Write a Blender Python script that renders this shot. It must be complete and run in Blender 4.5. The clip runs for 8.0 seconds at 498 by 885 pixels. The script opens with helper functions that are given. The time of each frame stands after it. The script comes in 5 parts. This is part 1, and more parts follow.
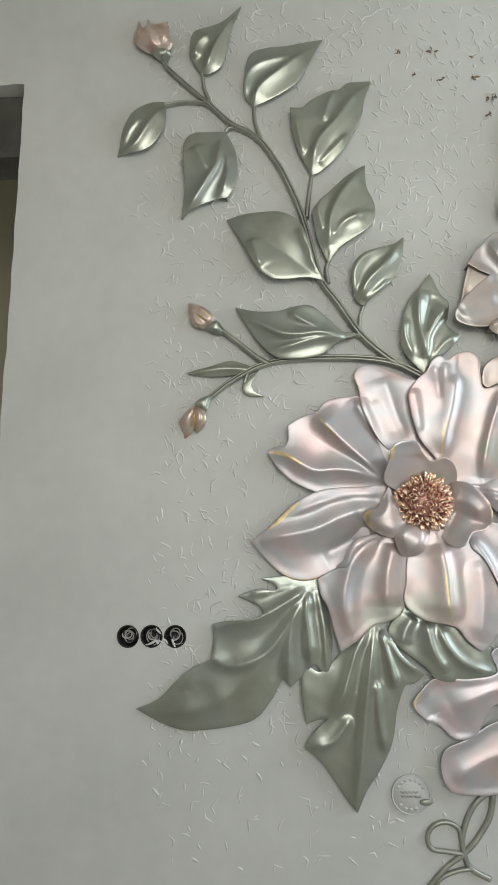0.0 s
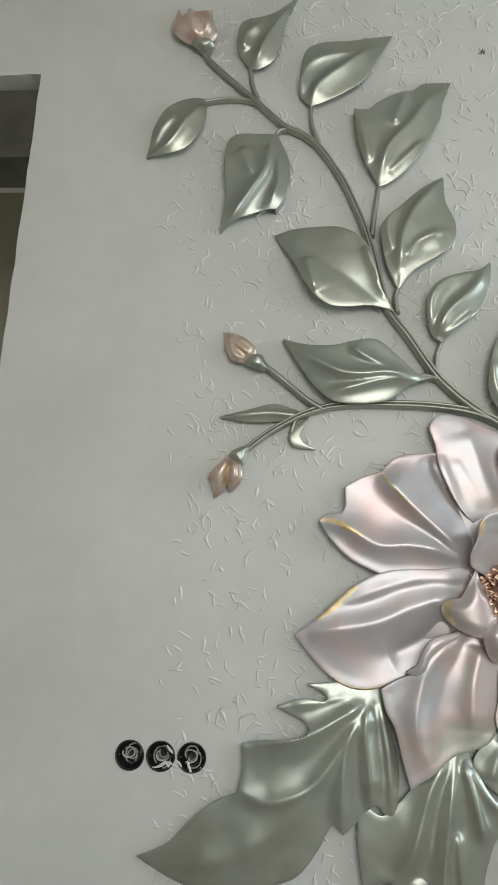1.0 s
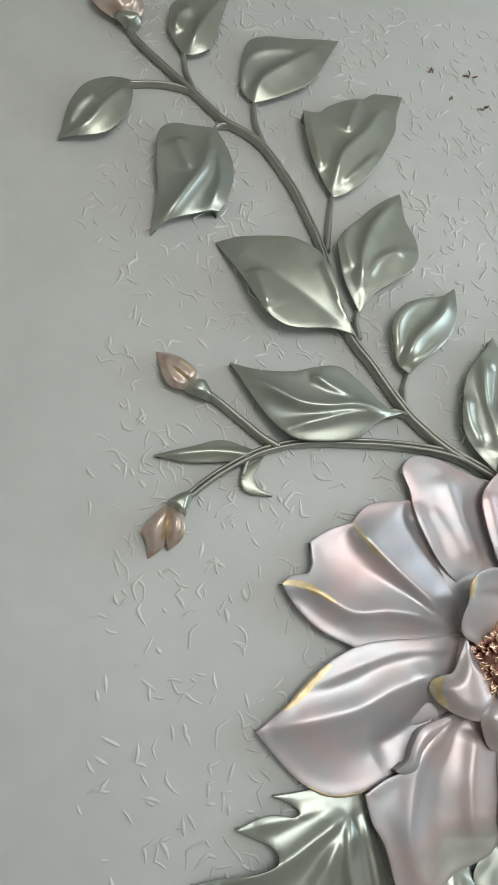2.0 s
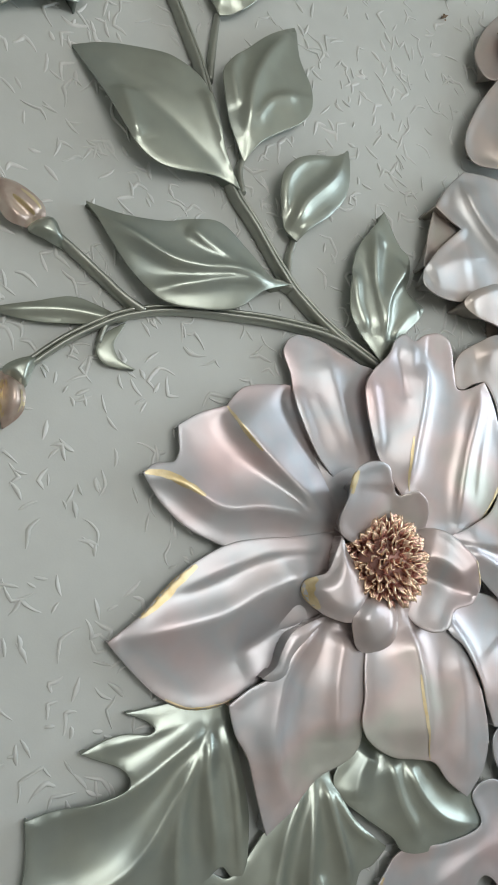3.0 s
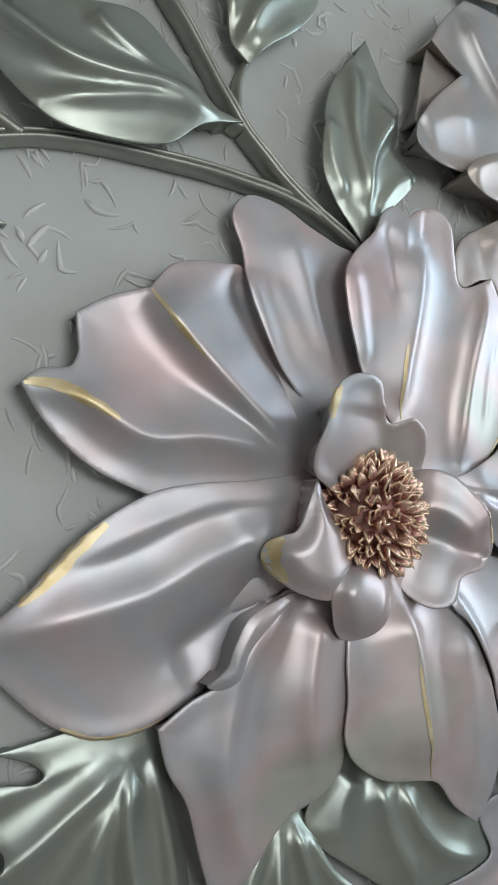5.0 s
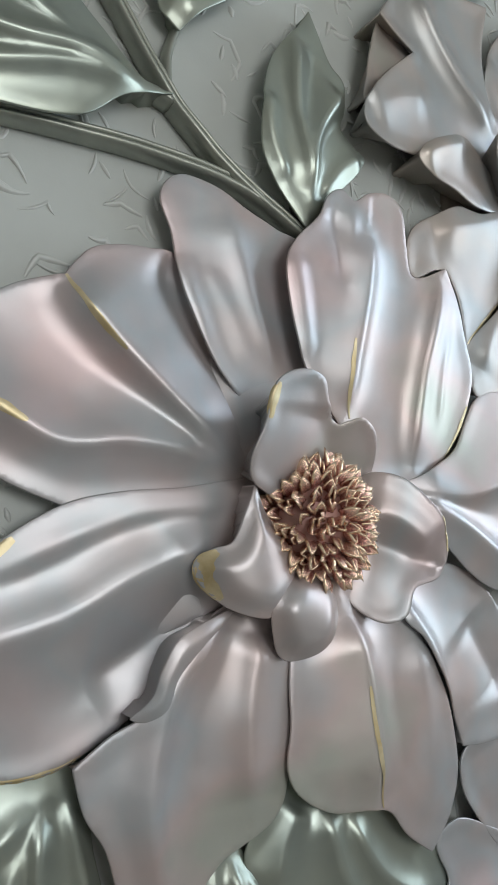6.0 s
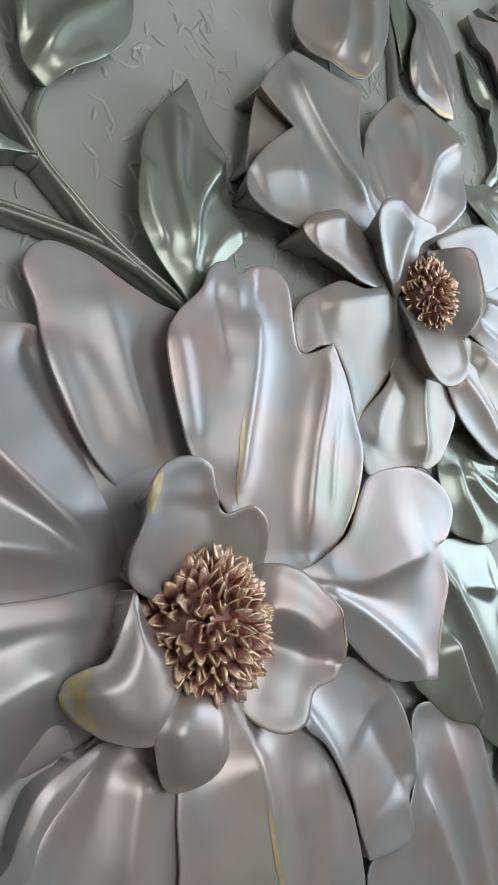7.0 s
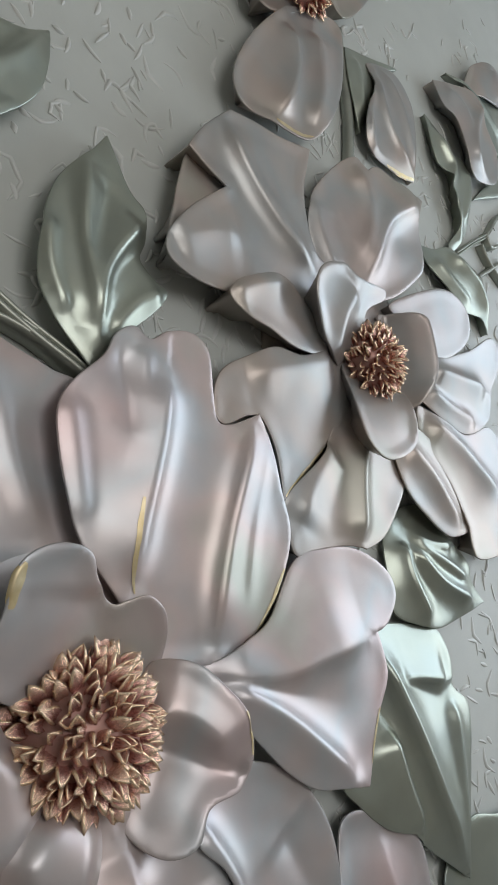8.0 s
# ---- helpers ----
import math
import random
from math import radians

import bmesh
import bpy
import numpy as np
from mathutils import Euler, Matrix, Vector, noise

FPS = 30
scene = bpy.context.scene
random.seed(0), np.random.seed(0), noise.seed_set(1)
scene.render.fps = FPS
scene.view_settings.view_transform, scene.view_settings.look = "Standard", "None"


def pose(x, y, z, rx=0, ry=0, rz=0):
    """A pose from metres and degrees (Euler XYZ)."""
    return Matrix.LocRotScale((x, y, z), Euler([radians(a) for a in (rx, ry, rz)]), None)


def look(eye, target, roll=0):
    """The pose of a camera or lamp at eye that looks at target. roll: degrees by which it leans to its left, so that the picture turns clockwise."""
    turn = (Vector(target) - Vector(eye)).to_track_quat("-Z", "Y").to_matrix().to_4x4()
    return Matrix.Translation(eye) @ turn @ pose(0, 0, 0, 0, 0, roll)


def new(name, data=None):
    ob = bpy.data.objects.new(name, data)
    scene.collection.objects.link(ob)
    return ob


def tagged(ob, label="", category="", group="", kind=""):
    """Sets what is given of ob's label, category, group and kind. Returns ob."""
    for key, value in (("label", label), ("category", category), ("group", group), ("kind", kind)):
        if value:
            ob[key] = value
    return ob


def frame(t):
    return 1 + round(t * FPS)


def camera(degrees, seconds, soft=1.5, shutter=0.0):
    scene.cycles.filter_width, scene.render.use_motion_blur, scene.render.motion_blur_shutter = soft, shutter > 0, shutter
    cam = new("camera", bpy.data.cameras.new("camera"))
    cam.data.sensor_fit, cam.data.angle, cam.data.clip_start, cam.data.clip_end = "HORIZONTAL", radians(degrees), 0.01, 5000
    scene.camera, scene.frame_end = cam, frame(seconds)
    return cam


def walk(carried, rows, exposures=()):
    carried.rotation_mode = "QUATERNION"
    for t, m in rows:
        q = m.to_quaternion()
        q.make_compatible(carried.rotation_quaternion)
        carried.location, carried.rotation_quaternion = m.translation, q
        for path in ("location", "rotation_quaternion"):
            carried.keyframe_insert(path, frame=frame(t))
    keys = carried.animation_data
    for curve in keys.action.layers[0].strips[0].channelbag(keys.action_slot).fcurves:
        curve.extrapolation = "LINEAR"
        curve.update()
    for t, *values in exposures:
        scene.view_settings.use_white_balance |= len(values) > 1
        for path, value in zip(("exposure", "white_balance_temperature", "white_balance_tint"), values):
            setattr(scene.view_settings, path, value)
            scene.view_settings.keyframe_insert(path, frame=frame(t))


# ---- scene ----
cam = camera(38.9, 8.0, soft=1.3)
PATH = [
    (0, (0.472, -2.134, 1.424), (0.374, -0.151, 1.659), -0.5),
    (0.5, (0.384, -1.903, 1.436), (0.321, 0.072, 1.744), -0.7),
    (1, (0.339, -1.704, 1.48), (0.238, 0.252, 1.885), 1.7),
    (1.2, (0.282, -1.635, 1.485), (0.251, 0.309, 1.953), 2.1),
    (2.3, (0.106, -1.269, 1.539), (0.591, 0.591, 2.088), -1.6),
    (2.5, (0.105, -1.205, 1.531), (0.689, 0.649, 2.002), -1.1),
    (3, (0.107, -1.132, 1.52), (0.933, 0.665, 1.813), -1.1),
    (3.5, (0.033, -1.035, 1.507), (1.137, 0.619, 1.717), -2.3),
    (4, (0.055, -0.937, 1.5), (1.265, 0.649, 1.634), -3.2),
    (4.5, (0.188, -0.851, 1.501), (1.245, 0.837, 1.684), -2.9),
    (4.7, (0.217, -0.812, 1.502), (1.248, 0.892, 1.692), -2.1),
    (5.8, (0.323, -0.732, 1.496), (1.351, 0.973, 1.69), -2.3),
    (6, (0.331, -0.727, 1.509), (1.429, 0.934, 1.697), -2.8),
    (6.5, (0.352, -0.684, 1.532), (1.61, 0.848, 1.799), -3.9),
    (7, (0.382, -0.668, 1.556), (1.73, 0.774, 1.881), -5.0),
    (7.5, (0.45, -0.683, 1.577), (1.789, 0.746, 1.983), -4.2),
    (8, (0.511, -0.699, 1.596), (1.838, 0.725, 2.054), -3.6),
]
EXPOSURES = [(0, 0.06, 6500, 9.5), (1.0, 0.07, 6450, 9.5), (2.5, 0.05, 6250, 9.5), (3.0, 0.0, 6250, 8.5), (3.5, -0.12, 6150, 9), (4.5, -0.32, 6000, 9), (6.0, -0.31, 6100, 7.5), (6.5, -0.41, 6100, 7.5), (7.0, -0.53, 6150, 7.5), (8.0, -0.58, 6300, 10.5)]
walk(cam, [(t, look(eye, target, roll)) for t, eye, target, roll in PATH], EXPOSURES)

# ---------------------------------------------------------------- world and light
world = bpy.data.worlds.new("sky")
scene.world = world
world.use_nodes = True
sky = world.node_tree.nodes.new("ShaderNodeTexSky")
sky.sky_type, sky.sun_disc = "NISHITA", False
sky.sun_elevation, sky.sun_rotation = radians(40), radians(120)
world.node_tree.links.new(sky.outputs[0], world.node_tree.nodes["Background"].inputs[0])
world.node_tree.nodes["Background"].inputs[1].default_value = 0.1


def window_light(name, place, target, width, height, watts, colour):
    lamp = bpy.data.lights.new(name, "AREA")
    lamp.shape, lamp.size, lamp.size_y, lamp.energy, lamp.color = "RECTANGLE", width, height, watts, colour
    ob = new(name, lamp)
    ob.matrix_world = look(place, target)
    return tagged(ob, "area lamp for daylight, at a window opening or added in the hall", "light", kind="structure")


ROOM_L, ROOM_R, ROOM_BACK, ROOM_H, THICK = -1.9, 3.3, -4.2, 3.3, 0.22
window_light("window_light_1", (ROOM_R - 0.03, -1.05, 2.05), (0, -1.05, 2.05), 1.4, 1.8, 35, (0.80, 0.91, 1.0))
window_light("window_light_2", (1.2, ROOM_BACK + 0.03, 2.1), (1.2, 0, 2.1), 2.2, 1.6, 64, (1.0, 0.955, 0.90))
# Lamp added at the hall's open end to brighten its walls; no window there.
window_light("hall_fill_light", (ROOM_L - 0.95, 0.75, 1.6), (0, 0.75, 1.6), 0.9, 1.8, 12, (1.0, 0.97, 0.9))


# ---------------------------------------------------------------- materials
def material(name, metallic=0.0, rough=0.5):
    m = bpy.data.materials.new(name)
    m.use_nodes = True
    t = m.node_tree
    s = t.nodes["Principled BSDF"]
    s.inputs["Metallic"].default_value, s.inputs["Roughness"].default_value = metallic, rough
    return m, t, s


def noise_node(t, scale, detail=4.0):
    n = t.nodes.new("ShaderNodeTexNoise")
    n.inputs["Scale"].default_value, n.inputs["Detail"].default_value = scale, detail
    c = t.nodes.new("ShaderNodeTexCoord")
    t.links.new(c.outputs["Object"], n.inputs["Vector"])
    return n


def ramp(t, source, stops):
    r = t.nodes.new("ShaderNodeValToRGB")
    while len(r.color_ramp.elements) < len(stops):
        r.color_ramp.elements.new(0.5)
    for e, (at, colour) in zip(r.color_ramp.elements, stops):
        e.position, e.color = at, (*colour, 1)
    t.links.new(source, r.inputs[0])
    return r.outputs[0]


def mix(t, a, b, factor, kind="MIX"):
    n = t.nodes.new("ShaderNodeMix")
    n.data_type, n.blend_type = "RGBA", kind
    for socket, value in ((n.inputs[6], a), (n.inputs[7], b), (n.inputs[0], factor)):
        if isinstance(value, (int, float)):
            socket.default_value = value
        elif isinstance(value, tuple):
            socket.default_value = (*value, 1)
        else:
            t.links.new(value, socket)
    return n.outputs[2]


def bump(t, s, source, strength, distance):
    b = t.nodes.new("ShaderNodeBump")
    b.inputs["Strength"].default_value, b.inputs["Distance"].default_value = strength, distance
    t.links.new(source, b.inputs["Height"])
    t.links.new(b.outputs[0], s.inputs["Normal"])


def paint(name, stops, metallic, rough, scale, relief_mm=0.3, coat=0.0, spread=0.035):
    """Brushed pearl paint: colour drifts at hand size, gloss at finger size, with fine brush grain."""
    m, t, s = material(name, metallic, rough)
    big, small, grain = noise_node(t, scale, 3), noise_node(t, scale * 9, 5), noise_node(t, 260, 2)
    base = ramp(t, big.outputs[0], stops)
    light = ramp(t, small.outputs[0], [(0.3, (0.95, 0.95, 0.95)), (0.7, (1.0, 1.0, 1.0))])
    t.links.new(mix(t, base, light, 1.0, "MULTIPLY"), s.inputs["Base Color"])
    r = ramp(t, small.outputs[0], [(0.3, (rough - spread,) * 3), (0.7, (rough + spread,) * 3)])
    t.links.new(r, s.inputs["Roughness"])
    s.inputs["Coat Weight"].default_value, s.inputs["Coat Roughness"].default_value = coat, 0.22
    bump(t, s, mix(t, small.outputs[0], grain.outputs[0], 0.4), 0.5, relief_mm / 1000)
    return m


PEARL = paint("pearl_pink_paint", [(0.32, (0.455, 0.462, 0.41)), (0.43, (0.56, 0.465, 0.445)), (0.54, (0.47, 0.48, 0.495)), (0.68, (0.58, 0.46, 0.455))], 0.5, 0.37, 4.0, relief_mm=0.12, coat=0.14)
PEARL_GREY = paint("pearl_grey_paint", [(0.32, (0.39, 0.375, 0.325)), (0.43, (0.46, 0.395, 0.355)), (0.54, (0.385, 0.39, 0.385)), (0.68, (0.47, 0.40, 0.375))], 0.54, 0.37, 4.0, relief_mm=0.12, coat=0.12)
GREEN = paint("silver_green_paint", [(0.32, (0.32, 0.343, 0.29)), (0.5, (0.37, 0.402, 0.345)), (0.68, (0.325, 0.368, 0.338))], 0.72, 0.325, 5.0, relief_mm=0.12, coat=0.10)
STEM = paint("dark_silver_green_paint", [(0.3, (0.31, 0.325, 0.285)), (0.7, (0.38, 0.395, 0.345))], 0.6, 0.38, 20.0)
ROSE = paint("rose_bronze_paint", [(0.35, (0.50, 0.36, 0.30)), (0.6, (0.62, 0.53, 0.46))], 0.6, 0.36, 25.0)
GOLD = paint("gold_leaf", [(0.35, (0.60, 0.48, 0.26)), (0.65, (0.74, 0.64, 0.42))], 0.7, 0.42, 40.0)
PLASTER = paint("pale_grey_wall_paint", [(0.35, (0.51, 0.535, 0.51)), (0.65, (0.565, 0.59, 0.565))], 0.0, 0.5, 2.2, relief_mm=0.5)
EMBOSS = paint("pearl_grey_relief_plaster", [(0.35, (0.58, 0.60, 0.575)), (0.65, (0.66, 0.67, 0.65))], 0.1, 0.45, 6.0)
ROOM = paint("bare_room_plaster", [(0.3, (0.58, 0.56, 0.52)), (0.7, (0.67, 0.65, 0.61))], 0.0, 0.8, 1.5, relief_mm=1.0)
SCREED = paint("concrete_screed", [(0.3, (0.33, 0.305, 0.27)), (0.7, (0.43, 0.40, 0.36))], 0.0, 0.75, 1.8, relief_mm=1.0)
HALL = paint("hall_plaster_ochre", [(0.3, (0.30, 0.29, 0.21)), (0.7, (0.38, 0.36, 0.27))], 0.0, 0.85, 1.2, relief_mm=1.0)
CONCRETE = paint("raw_lintel_concrete", [(0.3, (0.06, 0.06, 0.052)), (0.7, (0.10, 0.10, 0.085))], 0.0, 0.9, 8.0, relief_mm=1.5)
BOX = paint("black_box_plastic", [(0.3, (0.010, 0.010, 0.011)), (0.7, (0.025, 0.025, 0.025))], 0.0, 0.45, 60.0)
WIRE = paint("pale_cable_sheath", [(0.3, (0.34, 0.34, 0.32)), (0.7, (0.5, 0.5, 0.47))], 0.0, 0.5, 60.0)


TARNISH = paint("tarnished_copper", [(0.35, (0.13, 0.10, 0.075)), (0.65, (0.34, 0.25, 0.17))], 0.5, 0.4, 120.0)


def copper():
    """Rose copper that turns to pale gold on the raised tips (local z runs from root to tip)."""
    m, t, s = material("rose_copper", 0.8, 0.27)
    c, x = t.nodes.new("ShaderNodeTexCoord"), t.nodes.new("ShaderNodeSeparateXYZ")
    t.links.new(c.outputs["Generated"], x.inputs[0])
    rand = t.nodes.new("ShaderNodeObjectInfo")
    tone = ramp(t, rand.outputs["Random"], [(0.0, (0.60, 0.33, 0.29)), (0.6, (0.72, 0.43, 0.38)), (1.0, (0.80, 0.55, 0.42))])
    rub = ramp(t, x.outputs[2], [(0.6, (0, 0, 0)), (0.95, (1, 1, 1))])
    t.links.new(mix(t, tone, (0.92, 0.68, 0.50), rub), s.inputs["Base Color"])
    n = noise_node(t, 150, 3)
    bump(t, s, n.outputs[0], 0.4, 0.0008)
    return m


COPPER = copper()
BRIGHT_GOLD = paint("rubbed_gold", [(0.3, (0.86, 0.62, 0.44)), (0.7, (0.95, 0.78, 0.54))], 0.75, 0.24, 60.0)
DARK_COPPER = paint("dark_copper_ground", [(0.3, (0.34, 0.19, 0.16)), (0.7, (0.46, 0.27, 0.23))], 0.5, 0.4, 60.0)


# ---------------------------------------------------------------- building helpers
def mesh_of(name, bm, mat, smooth=True):
    me = bpy.data.meshes.new(name)
    bm.to_mesh(me)
    bm.free()
    me.materials.append(mat)
    if smooth:
        me.polygons.foreach_set("use_smooth", [True] * len(me.polygons))
    return me


def part(name, bm, mat, parent=None, label="", smooth=True):
    ob = new(name, mesh_of(name, bm, mat, smooth))
    ob.parent = parent
    return tagged(ob, label)


def box(bm, x0, x1, y0, y1, z0, z1):
    v = [bm.verts.new((x, y, z)) for x in (x0, x1) for y in (y0, y1) for z in (z0, z1)]
    for f in ((0, 1, 3, 2), (4, 6, 7, 5), (0, 4, 5, 1), (2, 3, 7, 6), (0, 2, 6, 4), (1, 5, 7, 3)):
        bm.faces.new([v[i] for i in f])


def structure(name, blocks, mat, label, category):
    bm = bmesh.new()
    for b in blocks:
        box(bm, *b)
    bmesh.ops.recalc_face_normals(bm, faces=bm.faces)
    return tagged(part(name, bm, mat, smooth=False), label, category, kind="structure")


def spline(points, step, closed):
    """A smooth line through points (x, z) or (x, z, 1), where 1 marks a sharp corner."""
    p = np.array([q[:2] for q in points], float)
    corner = [len(q) > 2 for q in points]
    n = len(p)
    out = []
    for i in range(n if closed else n - 1):
        a, b = p[i], p[(i + 1) % n]
        before = p[i - 1] if closed or i else a
        after = p[(i + 2) % n] if closed or i + 2 < n else b
        ta = np.zeros(2) if corner[i] else (b - before) * 0.5
        tb = np.zeros(2) if corner[(i + 1) % n] else (after - a) * 0.5
        length = np.linalg.norm(b - a)
        limit = lambda v: v * min(1.0, 1.2 * length / (np.linalg.norm(v) + 1e-9))
        ta, tb = limit(ta), limit(tb)
        for s in np.arange(0, 1, 1 / max(2, round(length / step))):
            out.append((2 * s**3 - 3 * s**2 + 1) * a + (s**3 - 2 * s**2 + s) * ta + (3 * s**2 - 2 * s**3) * b + (s**3 - s**2) * tb)
    if not closed:
        out.append(p[-1])
    return np.array(out)


def nearest(q, line):
    """For points q: the distance to a line, the share of its length there, and the side."""
    a, d = line[:-1], np.diff(line, axis=0)
    w = q[:, None] - a[None]
    s = np.clip((w * d).sum(-1) / ((d * d).sum(-1) + 1e-12), 0, 1)
    off = w - s[..., None] * d
    dist = np.sqrt((off**2).sum(-1))
    k = dist.argmin(1)
    i = np.arange(len(q))
    side = np.sign(d[k, 0] * w[i, k, 1] - d[k, 1] * w[i, k, 0])
    return dist[i, k], (k + s[i, k]) / len(d), side


def ease(x):
    x = np.clip(x, 0, 1)
    return x * x * (3 - 2 * x)


class Sculpt:
    """A sculpted leaf or petal on the wall: outline, rise from root to tip, rounded rim, and folds."""

    def __init__(self, outline, axis, rise, rim, folds=(), grid=0.005, soft=0.08):
        self.edge = spline(outline, grid, True)
        self.axis, self.rise, self.rim, self.grid, self.soft = np.array(axis, float), rise, rim, grid, soft
        self.folds = [(spline(line, 0.006, False), *rest) for line, *rest in folds]

    def height(self, q):
        q = np.atleast_2d(q)
        d = self.axis[1] - self.axis[0]
        u = np.clip(((q - self.axis[0]) @ d) / (d @ d), 0, 1)
        a, b, c = self.rise
        h = a * (1 - u) * (1 - 2 * u) + 4 * b * u * (1 - u) + c * u * (2 * u - 1)
        inset = nearest(q, np.vstack([self.edge, self.edge[:1]]))[0]
        crest = 0 * h
        for line, amount, left, right in self.folds:
            dist, s, side = nearest(q, line)
            k = dist / np.where(side > 0, left, right) / 1.7
            f = 1.25 * amount * np.exp(-1.15 * (np.sqrt(k * k + self.soft) - self.soft**0.5)) * (0.25 + 0.75 * ease(s / 0.2)) * (0.35 + 0.65 * ease((1 - s) / 0.25))
            if amount > 0:
                crest = crest + f**4
            else:
                h = h + f
        h = h + crest**0.25
        drop, width = self.rim
        h = h - drop * (1 - ease(inset / width)) ** 1.6
        h = h + 0.0016 * np.array([noise.noise((x * 16, z * 16, 3.3)) for x, z in q])
        return np.maximum(h, 0.004)

    def mesh(self, thick):
        from mathutils.geometry import delaunay_2d_cdt
        edge, g = self.edge, self.grid
        n = len(edge)
        lo, hi = edge.min(0), edge.max(0)
        rows = np.arange(lo[1], hi[1], g * 0.87)
        inner = np.array([(x + (g / 2 if i % 2 else 0), z) for i, z in enumerate(rows) for x in np.arange(lo[0], hi[0], g)])
        a, b = edge, np.roll(edge, -1, 0)
        crossing = ((a[None, :, 1] > inner[:, None, 1]) != (b[None, :, 1] > inner[:, None, 1])) & (
            inner[:, None, 0] < (b - a)[None, :, 0] * (inner[:, None, 1] - a[None, :, 1]) / ((b - a)[None, :, 1] + 1e-12) + a[None, :, 0])
        inner = inner[crossing.sum(1) % 2 == 1]
        def inside(pts):
            hit = ((a[None, :, 1] > pts[:, None, 1]) != (b[None, :, 1] > pts[:, None, 1])) & (
                pts[:, None, 0] < (b - a)[None, :, 0] * (pts[:, None, 1] - a[None, :, 1]) / ((b - a)[None, :, 1] + 1e-12) + a[None, :, 0])
            return hit.sum(1) % 2 == 1

        rim_line = np.vstack([edge, edge[:1]])
        if len(inner):
            inner = inner[nearest(inner, rim_line)[0] > g * 0.55]
        rows_of_folds, done = [], []
        for line, *_ in self.folds:
            if len(inner):
                inner = inner[nearest(inner, line)[0] > 0.0105]
            way = np.gradient(line, axis=0)
            way /= np.linalg.norm(way, axis=1, keepdims=True) + 1e-9
            across = np.stack([-way[:, 1], way[:, 0]], 1)
            for off in (0, 0.0028, -0.0028, 0.007, -0.007):
                p = line + off * across
                keep = inside(p) & (nearest(p, rim_line)[0] > g * 0.45) & (nearest(p, line)[0] > abs(off) * 0.95)
                for other in done:
                    keep &= nearest(p, other)[0] > 0.0095
                rows_of_folds += list(p[keep])
            done.append(line)
        inner = np.array([*inner, *rows_of_folds]).reshape(-1, 2)
        points = [Vector(p) for p in edge] + [Vector(p) for p in inner]
        v, _, faces, from_v, _, _ = delaunay_2d_cdt(points, [(i, (i + 1) % n) for i in range(n)], [], 1, 1e-6)
        q = np.array([(p.x, p.y) for p in v])
        h = self.height(q)
        bm = bmesh.new()
        top = [bm.verts.new((x, -k, z)) for (x, z), k in zip(q, h)]
        for f in faces:
            c = q[list(f)]
            turn = (c[1] - c[0])[0] * (c[2] - c[0])[1] - (c[1] - c[0])[1] * (c[2] - c[0])[0]
            bm.faces.new([top[i] for i in (f if turn > 0 else f[::-1])])
        rim = {}
        for i, src in enumerate(from_v):
            for k in src:
                if k < n:
                    rim[k] = i
        order = [rim[k] for k in range(n) if k in rim]
        order = [o for i, o in enumerate(order) if o != order[i - 1]]
        loop = q[order]
        tangent = np.roll(loop, -1, 0) - np.roll(loop, 1, 0)
        area = (loop[:, 0] * np.roll(loop[:, 1], -1) - loop[:, 1] * np.roll(loop[:, 0], -1)).sum()
        out = np.stack([tangent[:, 1], -tangent[:, 0]], 1) * (1 if area > 0 else -1)
        out /= np.linalg.norm(out, axis=1, keepdims=True) + 1e-9
        last, high = [top[i] for i in order], h[order]
        wish, under_cut, free = np.minimum(1.7 * high, 0.085), 0 * high, high > -1
        for share in (0.1, 0.2, 0.3, 0.45, 0.6, 0.8, 1.0):
            step = loop - out * (share * wish)[:, None]
            free = free & inside(step) & (nearest(step, rim_line)[0] > 0.85 * share * wish)
            under_cut = np.where(free, share * wish, under_cut)
        for _ in range(3):
            under_cut = np.minimum(under_cut, (np.roll(under_cut, 1) + np.roll(under_cut, -1)) / 2 + 0.003)
        rings = ((0.0008, high - 0.0004), (0.0014, high - 0.0014), (0.0012, high - 0.6 * thick), (-0.001, high - thick), (-under_cut, high * 0 - 0.004))
        for grow, level in rings:
            spot = loop + out * np.reshape(grow, (-1, 1))
            ring = [bm.verts.new((x, -k, z)) for (x, z), k in zip(spot, np.minimum(level, high))]
            for i in range(len(ring)):
                j = (i + 1) % len(ring)
                quad = (last[i], ring[i], ring[j], last[j])
                bm.faces.new(quad if area > 0 else quad[::-1])
            last = ring
        return bm

    def gilding(self, line, wide=0.0027):
        """Worn gold leaf laid on the surface along a line; past the rim it folds over the edge."""
        p = spline(line, 0.004, False)
        n, lanes = len(p), 7
        way = np.gradient(p, axis=0)
        way /= np.linalg.norm(way, axis=1, keepdims=True) + 1e-9
        across = np.stack([-way[:, 1], way[:, 0]], 1)
        edge = np.vstack([self.edge, self.edge[:1]])
        a, b = edge[:-1], edge[1:]
        bm = bmesh.new()
        last = None
        for i in range(n):
            u = i / (n - 1)
            w = 0.0006 + wide * math.sin(math.pi * min(1, 0.06 + 0.92 * u)) ** 0.7
            reach = [w * (1 + 0.35 * noise.noise((p[i][0] * 70, p[i][1] * 70, side))) for side in (0.0, 5.0)]
            q = np.array([p[i] + across[i] * (reach[0] if k > 0 else reach[1]) * k for k in np.linspace(-1, 1, lanes)])
            hit = ((a[None, :, 1] > q[:, None, 1]) != (b[None, :, 1] > q[:, None, 1])) & (q[:, None, 0] < (b - a)[None, :, 0] * (q[:, None, 1] - a[None, :, 1]) / ((b - a)[None, :, 1] + 1e-12) + a[None, :, 0])
            inside = hit.sum(1) % 2 == 1
            spots = []
